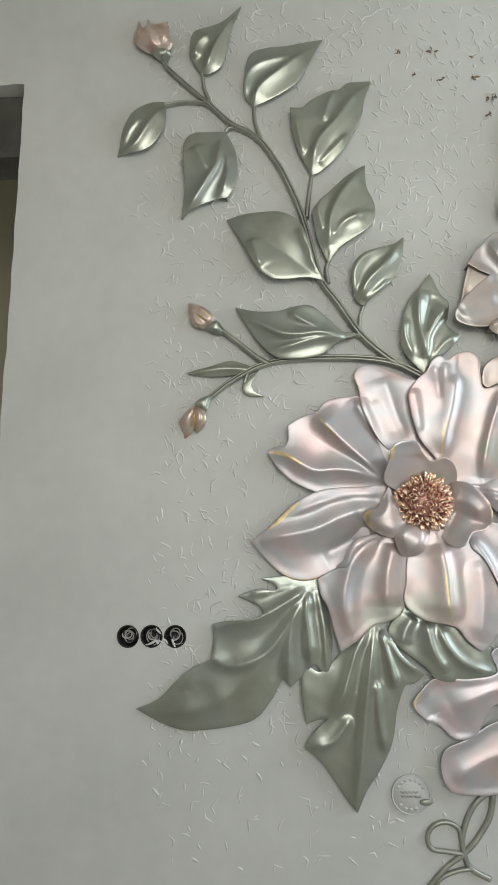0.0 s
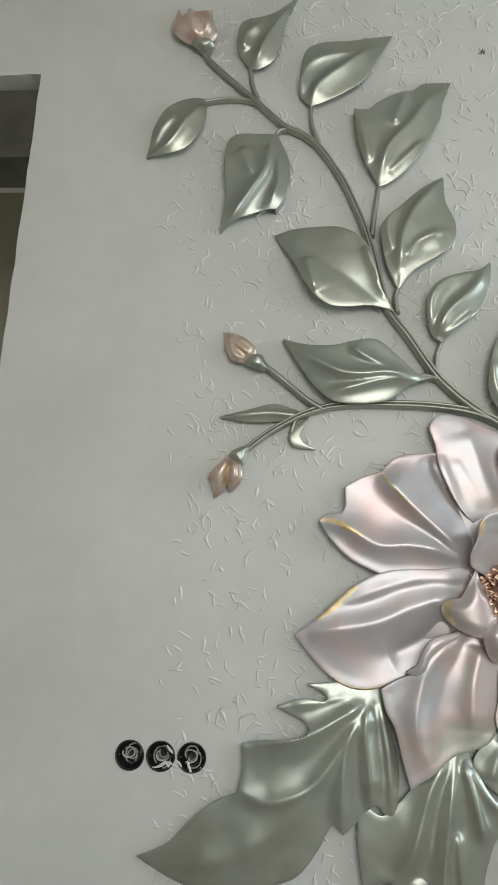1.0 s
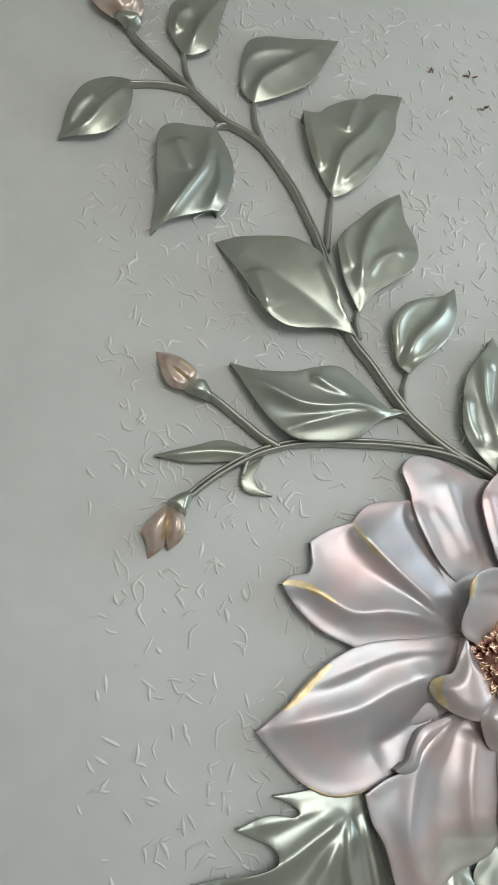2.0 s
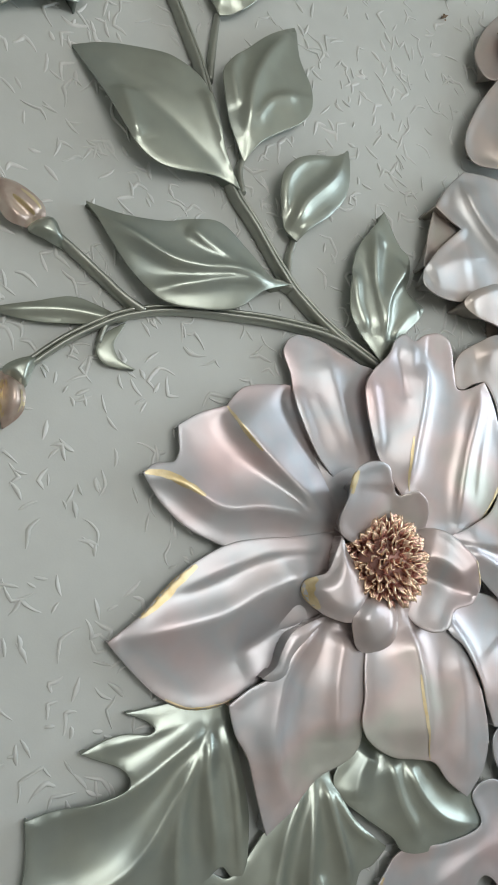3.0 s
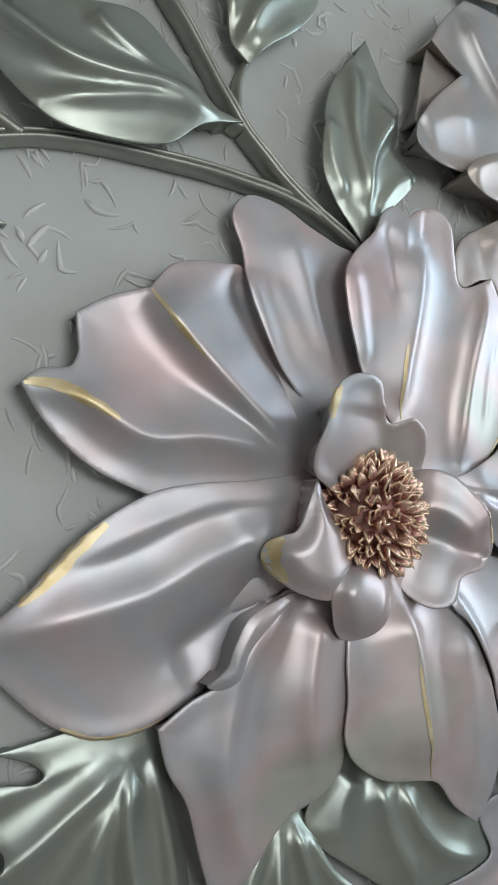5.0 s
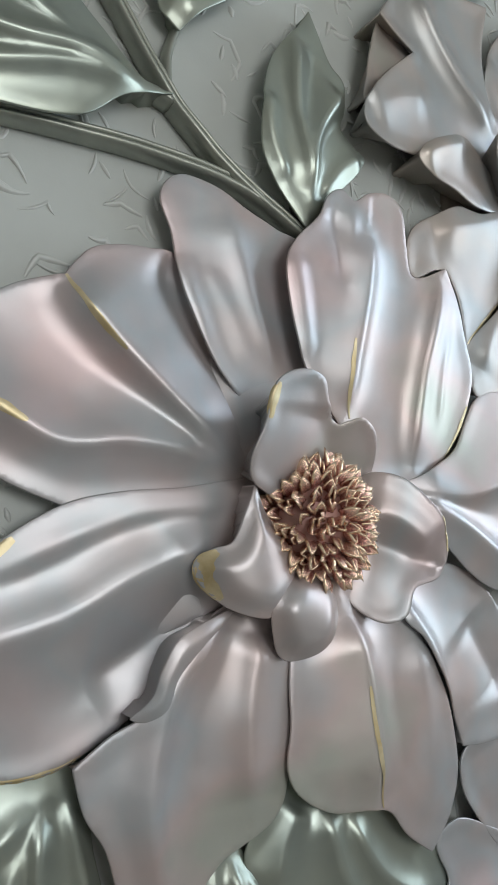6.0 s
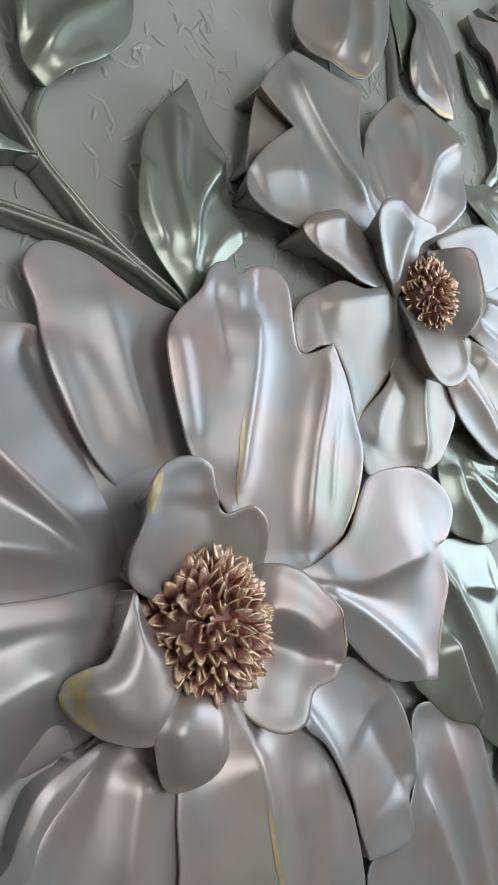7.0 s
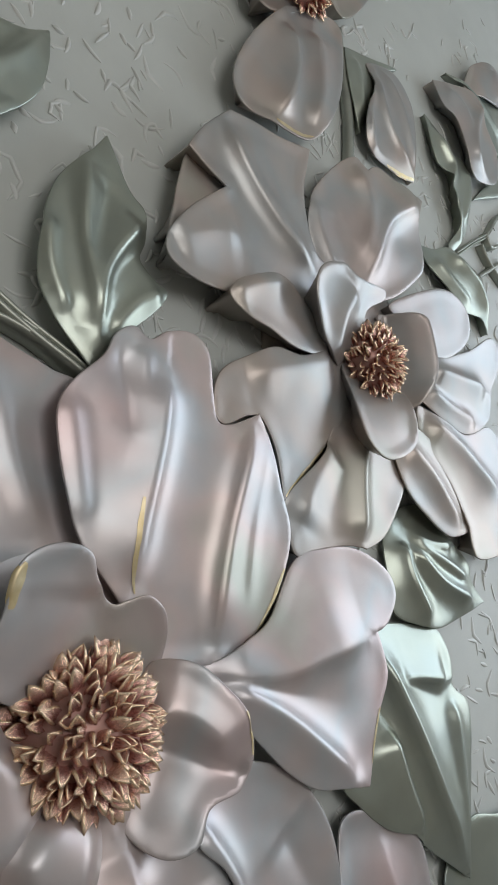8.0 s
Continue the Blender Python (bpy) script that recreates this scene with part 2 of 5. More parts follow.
            for point, ok in zip(q, inside):
                if ok:
                    spots.append((point[0], -self.height(point)[0] - 0.0006, point[1]))
                else:
                    k = ((edge - point) ** 2).sum(1).argmin()
                    off = point - edge[k]
                    far = np.linalg.norm(off) + 1e-9
                    rim = edge[k] + off / far * min(far, 0.0026)
                    spots.append((rim[0], -self.height(edge[k])[0] - 0.0006 + 0.8 * far, rim[1]))
            row = [bm.verts.new(c) for c in spots]
            if last:
                for k in range(lanes - 1):
                    f = bm.faces.new((last[k], last[k + 1], row[k + 1], row[k]))
            last = row
        for f in bm.faces:
            f.normal_update()
            if f.normal.y > 0:
                f.normal_flip()
        return bm


def tube(points, radii, sides=10, deep=1.0):
    """A round stem along points, with its own radius at each."""
    bm = bmesh.new()
    p = [Vector(q) for q in points]
    last = None
    for i, q in enumerate(p):
        way = (p[min(i + 1, len(p) - 1)] - p[max(i - 1, 0)]).normalized()
        a = way.cross(Vector((0, 1, 0)))
        a = a.normalized() if a.length > 1e-4 else Vector((1, 0, 0))
        b = way.cross(a)
        ring = [bm.verts.new(q + radii[i] * (math.cos(k) * a + deep * math.sin(k) * b)) for k in np.linspace(0, 2 * math.pi, sides, endpoint=False)]
        if last:
            for k in range(sides):
                bm.faces.new((last[k], last[(k + 1) % sides], ring[(k + 1) % sides], ring[k]))
        else:
            bm.faces.new(ring[::-1])
        last = ring
    bm.faces.new(last)
    bmesh.ops.recalc_face_normals(bm, faces=bm.faces)
    return bm


def empty(name, x, z, label, category, group=""):
    ob = new(name)
    ob.location = (x, 0, z)
    return tagged(ob, label, category, group)


def under(ob, parent):
    """Hang ob, whose mesh is laid out in the room, under a thing's Empty or under one of its parts."""
    ob.parent = parent
    if not parent.parent:
        ob.matrix_parent_inverse = Matrix.Translation(parent.location).inverted()
    return ob


def sculpt(name, thing, mat, outline, axis, rise, rim, folds=(), gold=(), thick=0.0045, label=""):
    form = Sculpt(outline, axis, rise, rim, folds, soft=0.04 if mat is GREEN else 0.08)
    ob = under(part(name, form.mesh(thick), mat, label=label), thing)
    for line, *wide in gold:
        under(part("gold_edge", form.gilding(line, *wide), GOLD, label="worn gold-leaf edging"), ob)
    return ob


def stem(name, thing, line, lift, r0, r1, mat=None):
    """A half-round stem on the wall; the long ones are two strands laid side by side."""
    p = spline(line, 0.008, False)
    n = len(p)
    way = np.gradient(p, axis=0)
    way /= np.linalg.norm(way, axis=1, keepdims=True) + 1e-9
    across = np.stack([-way[:, 1], way[:, 0]], 1)
    for off, share in ((0.5, 0.62), (-0.5, 0.56)) if n > 60 else ((0, 1.0),):
        rad = [share * (r0 + (r1 - r0) * i / (n - 1)) for i in range(n)]
        q = p + across * off * np.linspace(r0, r1, n)[:, None]
        top = lift * (1 if off >= 0 else 0.82)
        pts = [(x, -max(top / 2, 0.001) - 0.002 * noise.noise((x * 20, z * 20, 7)), z) for x, z in q]
        ob = under(part(name, tube(pts, rad, 12, (top / 2 + 0.003) / (0.5 * (r0 + r1) * share)), mat or STEM), thing)
    return ob


# ---------------------------------------------------------------- the room
def opening_edge(z):
    return -0.366 - (2.88 - z) * 0.036 + 0.004 * noise.noise((0.5, z * 9, 2)) + 0.002 * noise.noise((1.5, z * 40, 2))


BOXES = [(0.0, 1.1), (0.071, 1.1005), (0.142, 1.1)]
BOX_R = 0.031


def relief_wall():
    """The feature wall, with a rough-cut doorway at its end and three round holes for socket boxes."""
    from mathutils.geometry import delaunay_2d_cdt
    bm = bmesh.new()
    zs = [i * 2.88 / 96 for i in range(97)]
    tops = [(-0.366 - i * 0.9 / 30, 2.88 + 0.006 * noise.noise((i * 0.5, 4, 4)) - 0.0008 * i) for i in range(31)]
    ring = [(ROOM_R, 0), (ROOM_R, ROOM_H), (-1.266, ROOM_H)] + tops[::-1] + [(opening_edge(z), z) for z in zs[-2::-1]]
    n = len(ring)
    points, edges = [Vector(p) for p in ring], [(i, (i + 1) % n) for i in range(n)]
    for x, z in BOXES:
        k = len(points)
        points += [Vector((x + BOX_R * math.cos(a), z + BOX_R * math.sin(a))) for a in np.linspace(0, 2 * math.pi, 32, endpoint=False)]
        edges += [(k + i, k + (i + 1) % 32) for i in range(32)]
    v, _, faces, _, _, _ = delaunay_2d_cdt(points, edges, [], 1, 1e-6)
    front = [bm.verts.new((p.x, 0, p.y)) for p in v]
    for f in faces:
        c = sum((v[i] for i in f), Vector((0, 0))) / 3
        if all((c - Vector(q)).length > BOX_R * 0.98 for q in BOXES):
            bm.faces.new([front[i] for i in f])
    v0 = [bm.verts.new((x, 0, z)) for x, z in ring]
    v1 = [bm.verts.new((x, THICK, z)) for x, z in ring]
    rear = [bm.verts.new((p.x, THICK, p.y)) for p in v]
    for f in faces:
        bm.faces.new([rear[i] for i in f])
    for i in range(n):
        j = (i + 1) % n
        bm.faces.new((v0[j], v0[i], v1[i], v1[j]))
    bmesh.ops.triangulate(bm, faces=[f for f in bm.faces if len(f.verts) > 4])
    bmesh.ops.remove_doubles(bm, verts=bm.verts, dist=1e-5)
    bmesh.ops.recalc_face_normals(bm, faces=bm.faces)
    return tagged(part("wall_north", bm, PLASTER, smooth=False), "pale grey painted plaster wall with rough doorway edge", "wall", kind="structure")


relief_wall()
structure("wall_north_end", [(ROOM_L, -1.267, 0, THICK, 0, ROOM_H)], PLASTER, "pale grey painted plaster wall beside the doorway", "wall")
structure("floor", [(ROOM_L - 1, ROOM_R + 0.3, ROOM_BACK - 0.3, 2.2, -0.12, 0)], SCREED, "bare grey concrete screed floor", "floor")
structure("ceiling", [(ROOM_L - 1, ROOM_R + 0.3, ROOM_BACK - 0.3, 2.2, ROOM_H, ROOM_H + 0.15)], ROOM, "plain pale plaster ceiling", "ceiling")
structure("wall_west", [(ROOM_L - 0.2, ROOM_L, ROOM_BACK, 0.22, 0, ROOM_H)], ROOM, "bare plaster side wall", "wall")
structure("wall_east", [(ROOM_R, ROOM_R + 0.2, ROOM_BACK, -1.8, 0, ROOM_H), (ROOM_R, ROOM_R + 0.2, -0.3, 2.2, 0, ROOM_H), (ROOM_R, ROOM_R + 0.2, -1.8, -0.3, 0, 1.1), (ROOM_R, ROOM_R + 0.2, -1.8, -0.3, 3.0, ROOM_H)], ROOM, "bare plaster side wall with a window opening", "wall")
structure("wall_south", [(ROOM_L, 0.05, ROOM_BACK - 0.2, ROOM_BACK, 0, ROOM_H), (2.35, ROOM_R, ROOM_BACK - 0.2, ROOM_BACK, 0, ROOM_H), (0.05, 2.35, ROOM_BACK - 0.2, ROOM_BACK, 0, 1.25), (0.05, 2.35, ROOM_BACK - 0.2, ROOM_BACK, 2.95, ROOM_H)], ROOM, "bare plaster rear wall with a window opening", "wall")
structure("wall_hall", [(ROOM_L - 1, -0.1, 1.3, 1.45, 0, ROOM_H)], HALL, "ochre plaster wall of the hall beyond the doorway", "wall")
structure("wall_hall_side", [(-0.1, 0.05, THICK, 1.3, 0, ROOM_H)], HALL, "ochre plaster side wall of the hall", "wall")
structure("lintel", [(-1.266, -0.372, 0.06, THICK - 0.004, 2.66, 2.875)], CONCRETE, "dark raw concrete lintel over the doorway", "lintel")


# ---------------------------------------------------------------- flower centres
def floret_mesh(cup_depth, lean_by, tip_at):
    """One pointed scale: a keeled shell, narrow at the root, with rubbed gold on its tip."""
    bm = bmesh.new()
    last = None
    for row, (z, w, thick) in enumerate([(0.0, 0.24, 0.08), (0.3, 0.38, 0.14), (0.65, 0.42, 0.17), (0.93, 0.35, 0.16), (1.14, 0.20, 0.11)]):
        lean = lean_by * z * z
        ring = []
        for deep, ks in ((0, (-1, -0.5, 0, 0.5, 1)), (thick, (1, 0.5, 0, -0.5, -1))):
            for k in ks:
                cup = cup_depth * w * k * k
                ring.append(bm.verts.new(((w - deep * 0.6) * k, -lean + cup + deep * (1 if k else 1.5), z - (0.04 if abs(k) == 1 else 0))))
        if last:
            for k in range(10):
                f = bm.faces.new((last[k], last[(k + 1) % 10], ring[(k + 1) % 10], ring[k]))
                f.material_index = 1 if k in (4, 9) and row > 2 else 0
        last = ring
    tip = bm.verts.new((0, tip_at, 1.32))
    for k in range(10):
        f = bm.faces.new((last[k], last[(k + 1) % 10], tip))
        f.material_index = 1 if k in (4, 5, 8, 9) else 0
    bmesh.ops.recalc_face_normals(bm, faces=bm.faces)
    me = mesh_of("floret", bm, COPPER)
    me.materials.append(BRIGHT_GOLD)
    return me


FLORETS = [floret_mesh(0.55, 0.22, -0.34), floret_mesh(0.95, 0.02, 0.10), floret_mesh(0.2, 0.32, -0.50)]
FLORET = FLORETS[0]


def flower_centre(thing, x, z, lift, radius, dome, count, size, tilt=(0, 0)):
    """A domed boss, covered with pointed scales in a spiral."""
    lean = Matrix.Translation((x, -lift, z)) @ Euler((radians(90 + tilt[0]), 0, radians(tilt[1]))).to_matrix().to_4x4()
    bm = bmesh.new()
    bmesh.ops.create_uvsphere(bm, u_segments=28, v_segments=14, radius=1)
    bmesh.ops.transform(bm, matrix=lean @ Matrix.Diagonal((radius * 0.82, radius * 0.82, dome * 0.8, 1)), verts=bm.verts)
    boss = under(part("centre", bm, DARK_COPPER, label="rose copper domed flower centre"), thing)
    turn = math.pi * (3 - math.sqrt(5))
    rng = random.Random(count)
    for i in range(count):
        up = 1 - 0.93 * (i + 0.5) / count
        r = math.sqrt(1 - up * up)
        a = i * turn + rng.uniform(-0.14, 0.14)
        place = Vector((radius * 0.84 * r * math.cos(a), radius * 0.84 * r * math.sin(a), dome * 0.8 * up))
        normal = Vector((math.cos(a) * r / radius, math.sin(a) * r / radius, up / dome + 1e-3)).normalized()
        aim = (normal + Vector((math.cos(a), math.sin(a), 0)) * 0.25 * r + Vector((rng.uniform(-.26, .26), rng.uniform(-.26, .26), 0.3))).normalized()
        s = size * rng.uniform(0.82, 1.2) * (0.85 + 0.15 * r)
        side = Vector((-math.sin(a), math.cos(a), 0))
        side = (side - aim * side.dot(aim)).normalized()
        turn_m = Matrix((side, aim.cross(side), aim)).transposed().to_4x4() @ Matrix.Rotation(rng.uniform(-0.9, 0.9), 4, "Z")
        ob = new("floret", rng.choice(FLORETS))
        ob.parent = boss
        ob.matrix_parent_inverse = Matrix.Identity(4)
        ob.matrix_basis = lean @ Matrix.Translation(place - normal * size * 0.2) @ turn_m @ Matrix.Diagonal((s, s, s, 1))
    return boss


# ---------------------------------------------------------------- large relief flower
flower = empty("relief_flower", 0.877, 1.488, "large pearl-pink sculpted relief flower with gold edging on the wall", "flower", "sculpted flowers")
sculpt("petal", flower, PEARL, [(0.795, 1.537), (0.699, 1.529), (0.571, 1.52, 1), (0.504, 1.551), (0.455, 1.595), (0.425, 1.642, 1), (0.444, 1.657), (0.476, 1.661), (0.487, 1.682, 1), (0.485, 1.723, 1), (0.525, 1.747), (0.572, 1.761, 1), (0.599, 1.792), (0.628, 1.803), (0.669, 1.807), (0.71, 1.803), (0.75, 1.726), (0.805, 1.645), (0.821, 1.578)],
       [(0.813, 1.578), (0.445, 1.68)], (0.022, 0.027, 0.026), (-0.0015, 0.03),
       folds=[([(0.566, 1.756), (0.634, 1.684), (0.701, 1.622), (0.765, 1.564)], 0.02, 0.03, 0.01), ([(0.427, 1.64), (0.486, 1.627), (0.558, 1.587), (0.631, 1.587), (0.701, 1.576), (0.772, 1.552)], 0.016, 0.022, 0.012), ([(0.686, 1.81), (0.72, 1.741), (0.775, 1.662), (0.809, 1.613)], -0.012, 0.02, 0.02)],
       gold=[([(0.572, 1.761), (0.595, 1.721), (0.631, 1.683)],), ([(0.427, 1.643), (0.46, 1.64), (0.498, 1.621), (0.526, 1.605)], 0.0065)])
sculpt("petal", flower, PEARL, [(0.827, 1.612), (0.759, 1.674), (0.714, 1.759), (0.704, 1.801, 1), (0.7, 1.833), (0.688, 1.87), (0.7, 1.895), (0.724, 1.905), (0.767, 1.897), (0.807, 1.878), (0.849, 1.861), (0.892, 1.842), (0.899, 1.754), (0.908, 1.675), (0.882, 1.613)],
       [(0.85, 1.63), (0.719, 1.902)], (0.02, 0.029, 0.03), (0.001, 0.02),
       folds=[([(0.705, 1.809), (0.725, 1.746), (0.754, 1.675), (0.791, 1.635)], 0.004, 0.01, 0.018), ([(0.742, 1.80), (0.778, 1.743), (0.809, 1.677)], 0.003, 0.012, 0.014), ([(0.774, 1.87), (0.809, 1.754), (0.841, 1.679)], 0.005, 0.012, 0.02)])
sculpt("petal", flower, PEARL, [(0.806, 1.54), (0.693, 1.535), (0.628, 1.533), (0.568, 1.523), (0.507, 1.493), (0.46, 1.452), (0.419, 1.414), (0.371, 1.378, 1), (0.408, 1.334), (0.45, 1.292), (0.495, 1.269), (0.542, 1.266), (0.581, 1.277), (0.624, 1.297), (0.646, 1.308), (0.675, 1.341), (0.695, 1.371), (0.729, 1.397), (0.781, 1.422), (0.815, 1.479)],
       [(0.791, 1.48), (0.374, 1.377)], (0.03, 0.027, 0.018), (-0.0015, 0.03),
       folds=[([(0.754, 1.482), (0.639, 1.446), (0.557, 1.412), (0.387, 1.379)], 0.016, 0.022, 0.022), ([(0.768, 1.515), (0.647, 1.51), (0.543, 1.478), (0.459, 1.44)], 0.008, 0.012, 0.02), ([(0.725, 1.425), (0.655, 1.374), (0.58, 1.337)], -0.012, 0.025, 0.025)],
       gold=[([(0.514, 1.492), (0.48, 1.465), (0.449, 1.435), (0.42, 1.413)], 0.008), ([(0.463, 1.284), (0.504, 1.266), (0.551, 1.267), (0.576, 1.275)],)])
sculpt("petal", flower, PEARL, [(0.783, 1.417), (0.685, 1.367), (0.646, 1.312), (0.601, 1.29), (0.565, 1.268, 1), (0.575, 1.223), (0.595, 1.186), (0.609, 1.129), (0.628, 1.062, 1), (0.648, 1.077), (0.676, 1.095, 1), (0.722, 1.134), (0.76, 1.147), (0.794, 1.162), (0.813, 1.188), (0.823, 1.256), (0.827, 1.326), (0.843, 1.396)],
       [(0.804, 1.399), (0.651, 1.081)], (0.03, 0.0355, 0.035), (-0.0015, 0.03),
       folds=[([(0.745, 1.39), (0.676, 1.325), (0.645, 1.239), (0.645, 1.164), (0.667, 1.107)], 0.016, 0.012, 0.026), ([(0.789, 1.37), (0.766, 1.282), (0.763, 1.186)], 0.014, 0.025, 0.016)])
sculpt("curl", flower, PEARL, [(0.747, 1.398), (0.678, 1.38), (0.655, 1.351), (0.643, 1.324), (0.621, 1.307, 1), (0.635, 1.302), (0.658, 1.311), (0.671, 1.341), (0.705, 1.37)],
       [(0.745, 1.398), (0.623, 1.305)], (0.05, 0.065, 0.055), (0.003, 0.012))
sculpt("petal", flower, PEARL, [(0.85, 1.411), (0.825, 1.319), (0.82, 1.258), (0.812, 1.213), (0.826, 1.181), (0.869, 1.153), (0.927, 1.142), (0.961, 1.129), (0.987, 1.095), (1.025, 1.065, 1), (1.061, 1.099), (1.085, 1.154), (1.079, 1.233), (1.06, 1.288), (1.025, 1.353), (0.95, 1.403)],
       [(0.928, 1.388), (0.956, 1.105)], (0.035, 0.0455, 0.05), (-0.0015, 0.03),
       folds=[([(0.918, 1.373), (0.933, 1.29), (0.936, 1.218), (0.932, 1.143)], 0.018, 0.014, 0.03), ([(1.027, 1.327), (1.037, 1.24), (1.022, 1.084)], 0.008, 0.02, 0.02)],
       gold=[([(0.928, 1.288), (0.932, 1.219), (0.945, 1.139)],)])
sculpt("petal", flower, PEARL, [(1.013, 1.406), (1.06, 1.429), (1.114, 1.419), (1.157, 1.402), (1.199, 1.366), (1.229, 1.314), (1.235, 1.242), (1.212, 1.217), (1.208, 1.173), (1.161, 1.167), (1.113, 1.173, 1), (1.1, 1.209), (1.066, 1.281), (1.04, 1.328), (1.01, 1.359)],
       [(1.035, 1.396), (1.164, 1.177)], (0.03, 0.038, 0.04), (-0.0015, 0.03),
       folds=[([(1.005, 1.387), (1.053, 1.318), (1.073, 1.252), (1.078, 1.204)], 0.016, 0.01, 0.03), ([(1.147, 1.342), (1.204, 1.248), (1.212, 1.215)], -0.01, 0.02, 0.02)])
sculpt("petal", flower, PEARL, [(0.994, 1.547), (1.043, 1.537), (1.098, 1.558), (1.14, 1.583), (1.191, 1.653), (1.245, 1.669), (1.315, 1.67), (1.379, 1.641), (1.399, 1.605), (1.376, 1.569), (1.345, 1.553, 1), (1.361, 1.495), (1.332, 1.439), (1.297, 1.359, 1), (1.238, 1.369), (1.193, 1.377), (1.152, 1.402), (1.113, 1.437), (1.044, 1.501)],
       [(1.034, 1.524), (1.357, 1.504)], (0.03, 0.0405, 0.045), (-0.0015, 0.03),
       folds=[([(1.037, 1.53), (1.138, 1.514), (1.225, 1.53), (1.318, 1.549)], 0.016, 0.03, 0.012), ([(1.05, 1.514), (1.147, 1.465), (1.267, 1.37)], 0.02, 0.012, 0.022)],
       gold=[([(1.337, 1.451), (1.321, 1.416), (1.308, 1.385)],)])
sculpt("petal", flower, PEARL, [(0.918, 1.617), (0.875, 1.674), (0.856, 1.73), (0.846, 1.781), (0.846, 1.813), (0.865, 1.845), (0.902, 1.88), (0.917, 1.908), (0.94, 1.922), (0.962, 1.91), (0.989, 1.926), (1.026, 1.932), (1.05, 1.914), (1.055, 1.863), (1.062, 1.825), (1.088, 1.824), (1.13, 1.842, 1), (1.146, 1.812), (1.164, 1.749), (1.181, 1.693), (1.167, 1.637), (1.131, 1.583), (1.079, 1.541), (1.029, 1.538), (0.963, 1.549)],
       [(0.966, 1.563), (0.99, 1.921)], (0.035, 0.048, 0.055), (-0.0015, 0.03),
       folds=[([(0.924, 1.895), (0.929, 1.85), (0.936, 1.79)], -0.003, 0.008, 0.008), ([(0.955, 1.905), (0.953, 1.845), (0.946, 1.77)], 0.005, 0.012, 0.010), ([(0.858, 1.829), (0.868, 1.758), (0.881, 1.688)], 0.006, 0.012, 0.016), ([(0.985, 1.87), (0.972, 1.786), (0.949, 1.693), (0.937, 1.626)], 0.012, 0.01, 0.028), ([(1.122, 1.831), (1.088, 1.736), (1.060, 1.632), (1.054, 1.551)], 0.013, 0.024, 0.009), ([(1.143, 1.805), (1.118, 1.706), (1.10, 1.598)], 0.007, 0.008, 0.012)],
       gold=[([(0.945, 1.722), (0.939, 1.688), (0.936, 1.642), (0.94, 1.619)],), ([(1.168, 1.643), (1.142, 1.598), (1.118, 1.569)],)])
sculpt("inner_petal", flower, PEARL, [(0.824, 1.517), (0.77, 1.539), (0.761, 1.566), (0.775, 1.603), (0.782, 1.64), (0.8, 1.658), (0.829, 1.665), (0.858, 1.657), (0.871, 1.631), (0.899, 1.608), (0.917, 1.611), (0.941, 1.615), (0.967, 1.597), (0.977, 1.561), (0.965, 1.523), (0.916, 1.502)],
       [(0.893, 1.51), (0.834, 1.662)], (0.033, 0.074, 0.1), (-0.003, 0.025),
       folds=[([(0.889, 1.627), (0.889, 1.584), (0.896, 1.529)], -0.012, 0.025, 0.025)],
       gold=[([(0.78, 1.608), (0.782, 1.631), (0.79, 1.648)], 0.007)])
sculpt("inner_petal", flower, PEARL, [(0.777, 1.537, 1), (0.761, 1.508), (0.743, 1.474), (0.72, 1.467), (0.704, 1.456), (0.702, 1.442), (0.72, 1.417), (0.743, 1.4), (0.784, 1.388), (0.816, 1.402), (0.849, 1.427), (0.849, 1.468), (0.793, 1.498)],
       [(0.857, 1.466), (0.706, 1.44)], (0.033, 0.077, 0.06), (0.012, 0.03),
       gold=[([(0.724, 1.465), (0.711, 1.456), (0.708, 1.443), (0.714, 1.426), (0.728, 1.413)], 0.009)])
sculpt("inner_petal", flower, PEARL, [(0.837, 1.441), (0.797, 1.412), (0.788, 1.387), (0.804, 1.343), (0.822, 1.333), (0.851, 1.338), (0.87, 1.353), (0.882, 1.377), (0.891, 1.403), (0.888, 1.431)],
       [(0.874, 1.44), (0.814, 1.34)], (0.038, 0.08, 0.065), (0.012, 0.03))
sculpt("inner_petal", flower, PEARL, [(0.91, 1.422), (0.926, 1.389), (0.944, 1.368), (0.966, 1.359), (0.99, 1.367), (1.008, 1.398), (1.048, 1.41), (1.063, 1.445), (1.053, 1.486), (1.031, 1.515), (1.008, 1.538), (0.984, 1.547), (0.961, 1.543), (0.934, 1.487)],
       [(0.935, 1.468), (1.044, 1.441)], (0.028, 0.064, 0.085), (-0.003, 0.025),
       folds=[([(0.955, 1.465), (1.001, 1.446), (1.061, 1.417)], -0.016, 0.02, 0.022), ([(0.948, 1.498), (0.993, 1.486), (1.037, 1.442)], 0.012, 0.02, 0.012)],
       gold=[([(1.053, 1.488), (1.062, 1.465), (1.062, 1.441)],)])
flower_centre(flower, 0.877, 1.488, 0.034, 0.086, 0.062, 200, 0.0195)
bm = bmesh.new()
bmesh.ops.create_uvsphere(bm, u_segments=40, v_segments=16, radius=1)
bmesh.ops.transform(bm, matrix=Matrix.Translation((0.877, 0, 1.488)) @ Matrix.Diagonal((0.27, 0.033, 0.27, 1)), verts=bm.verts)
under(part("receptacle", bm, PEARL), flower)

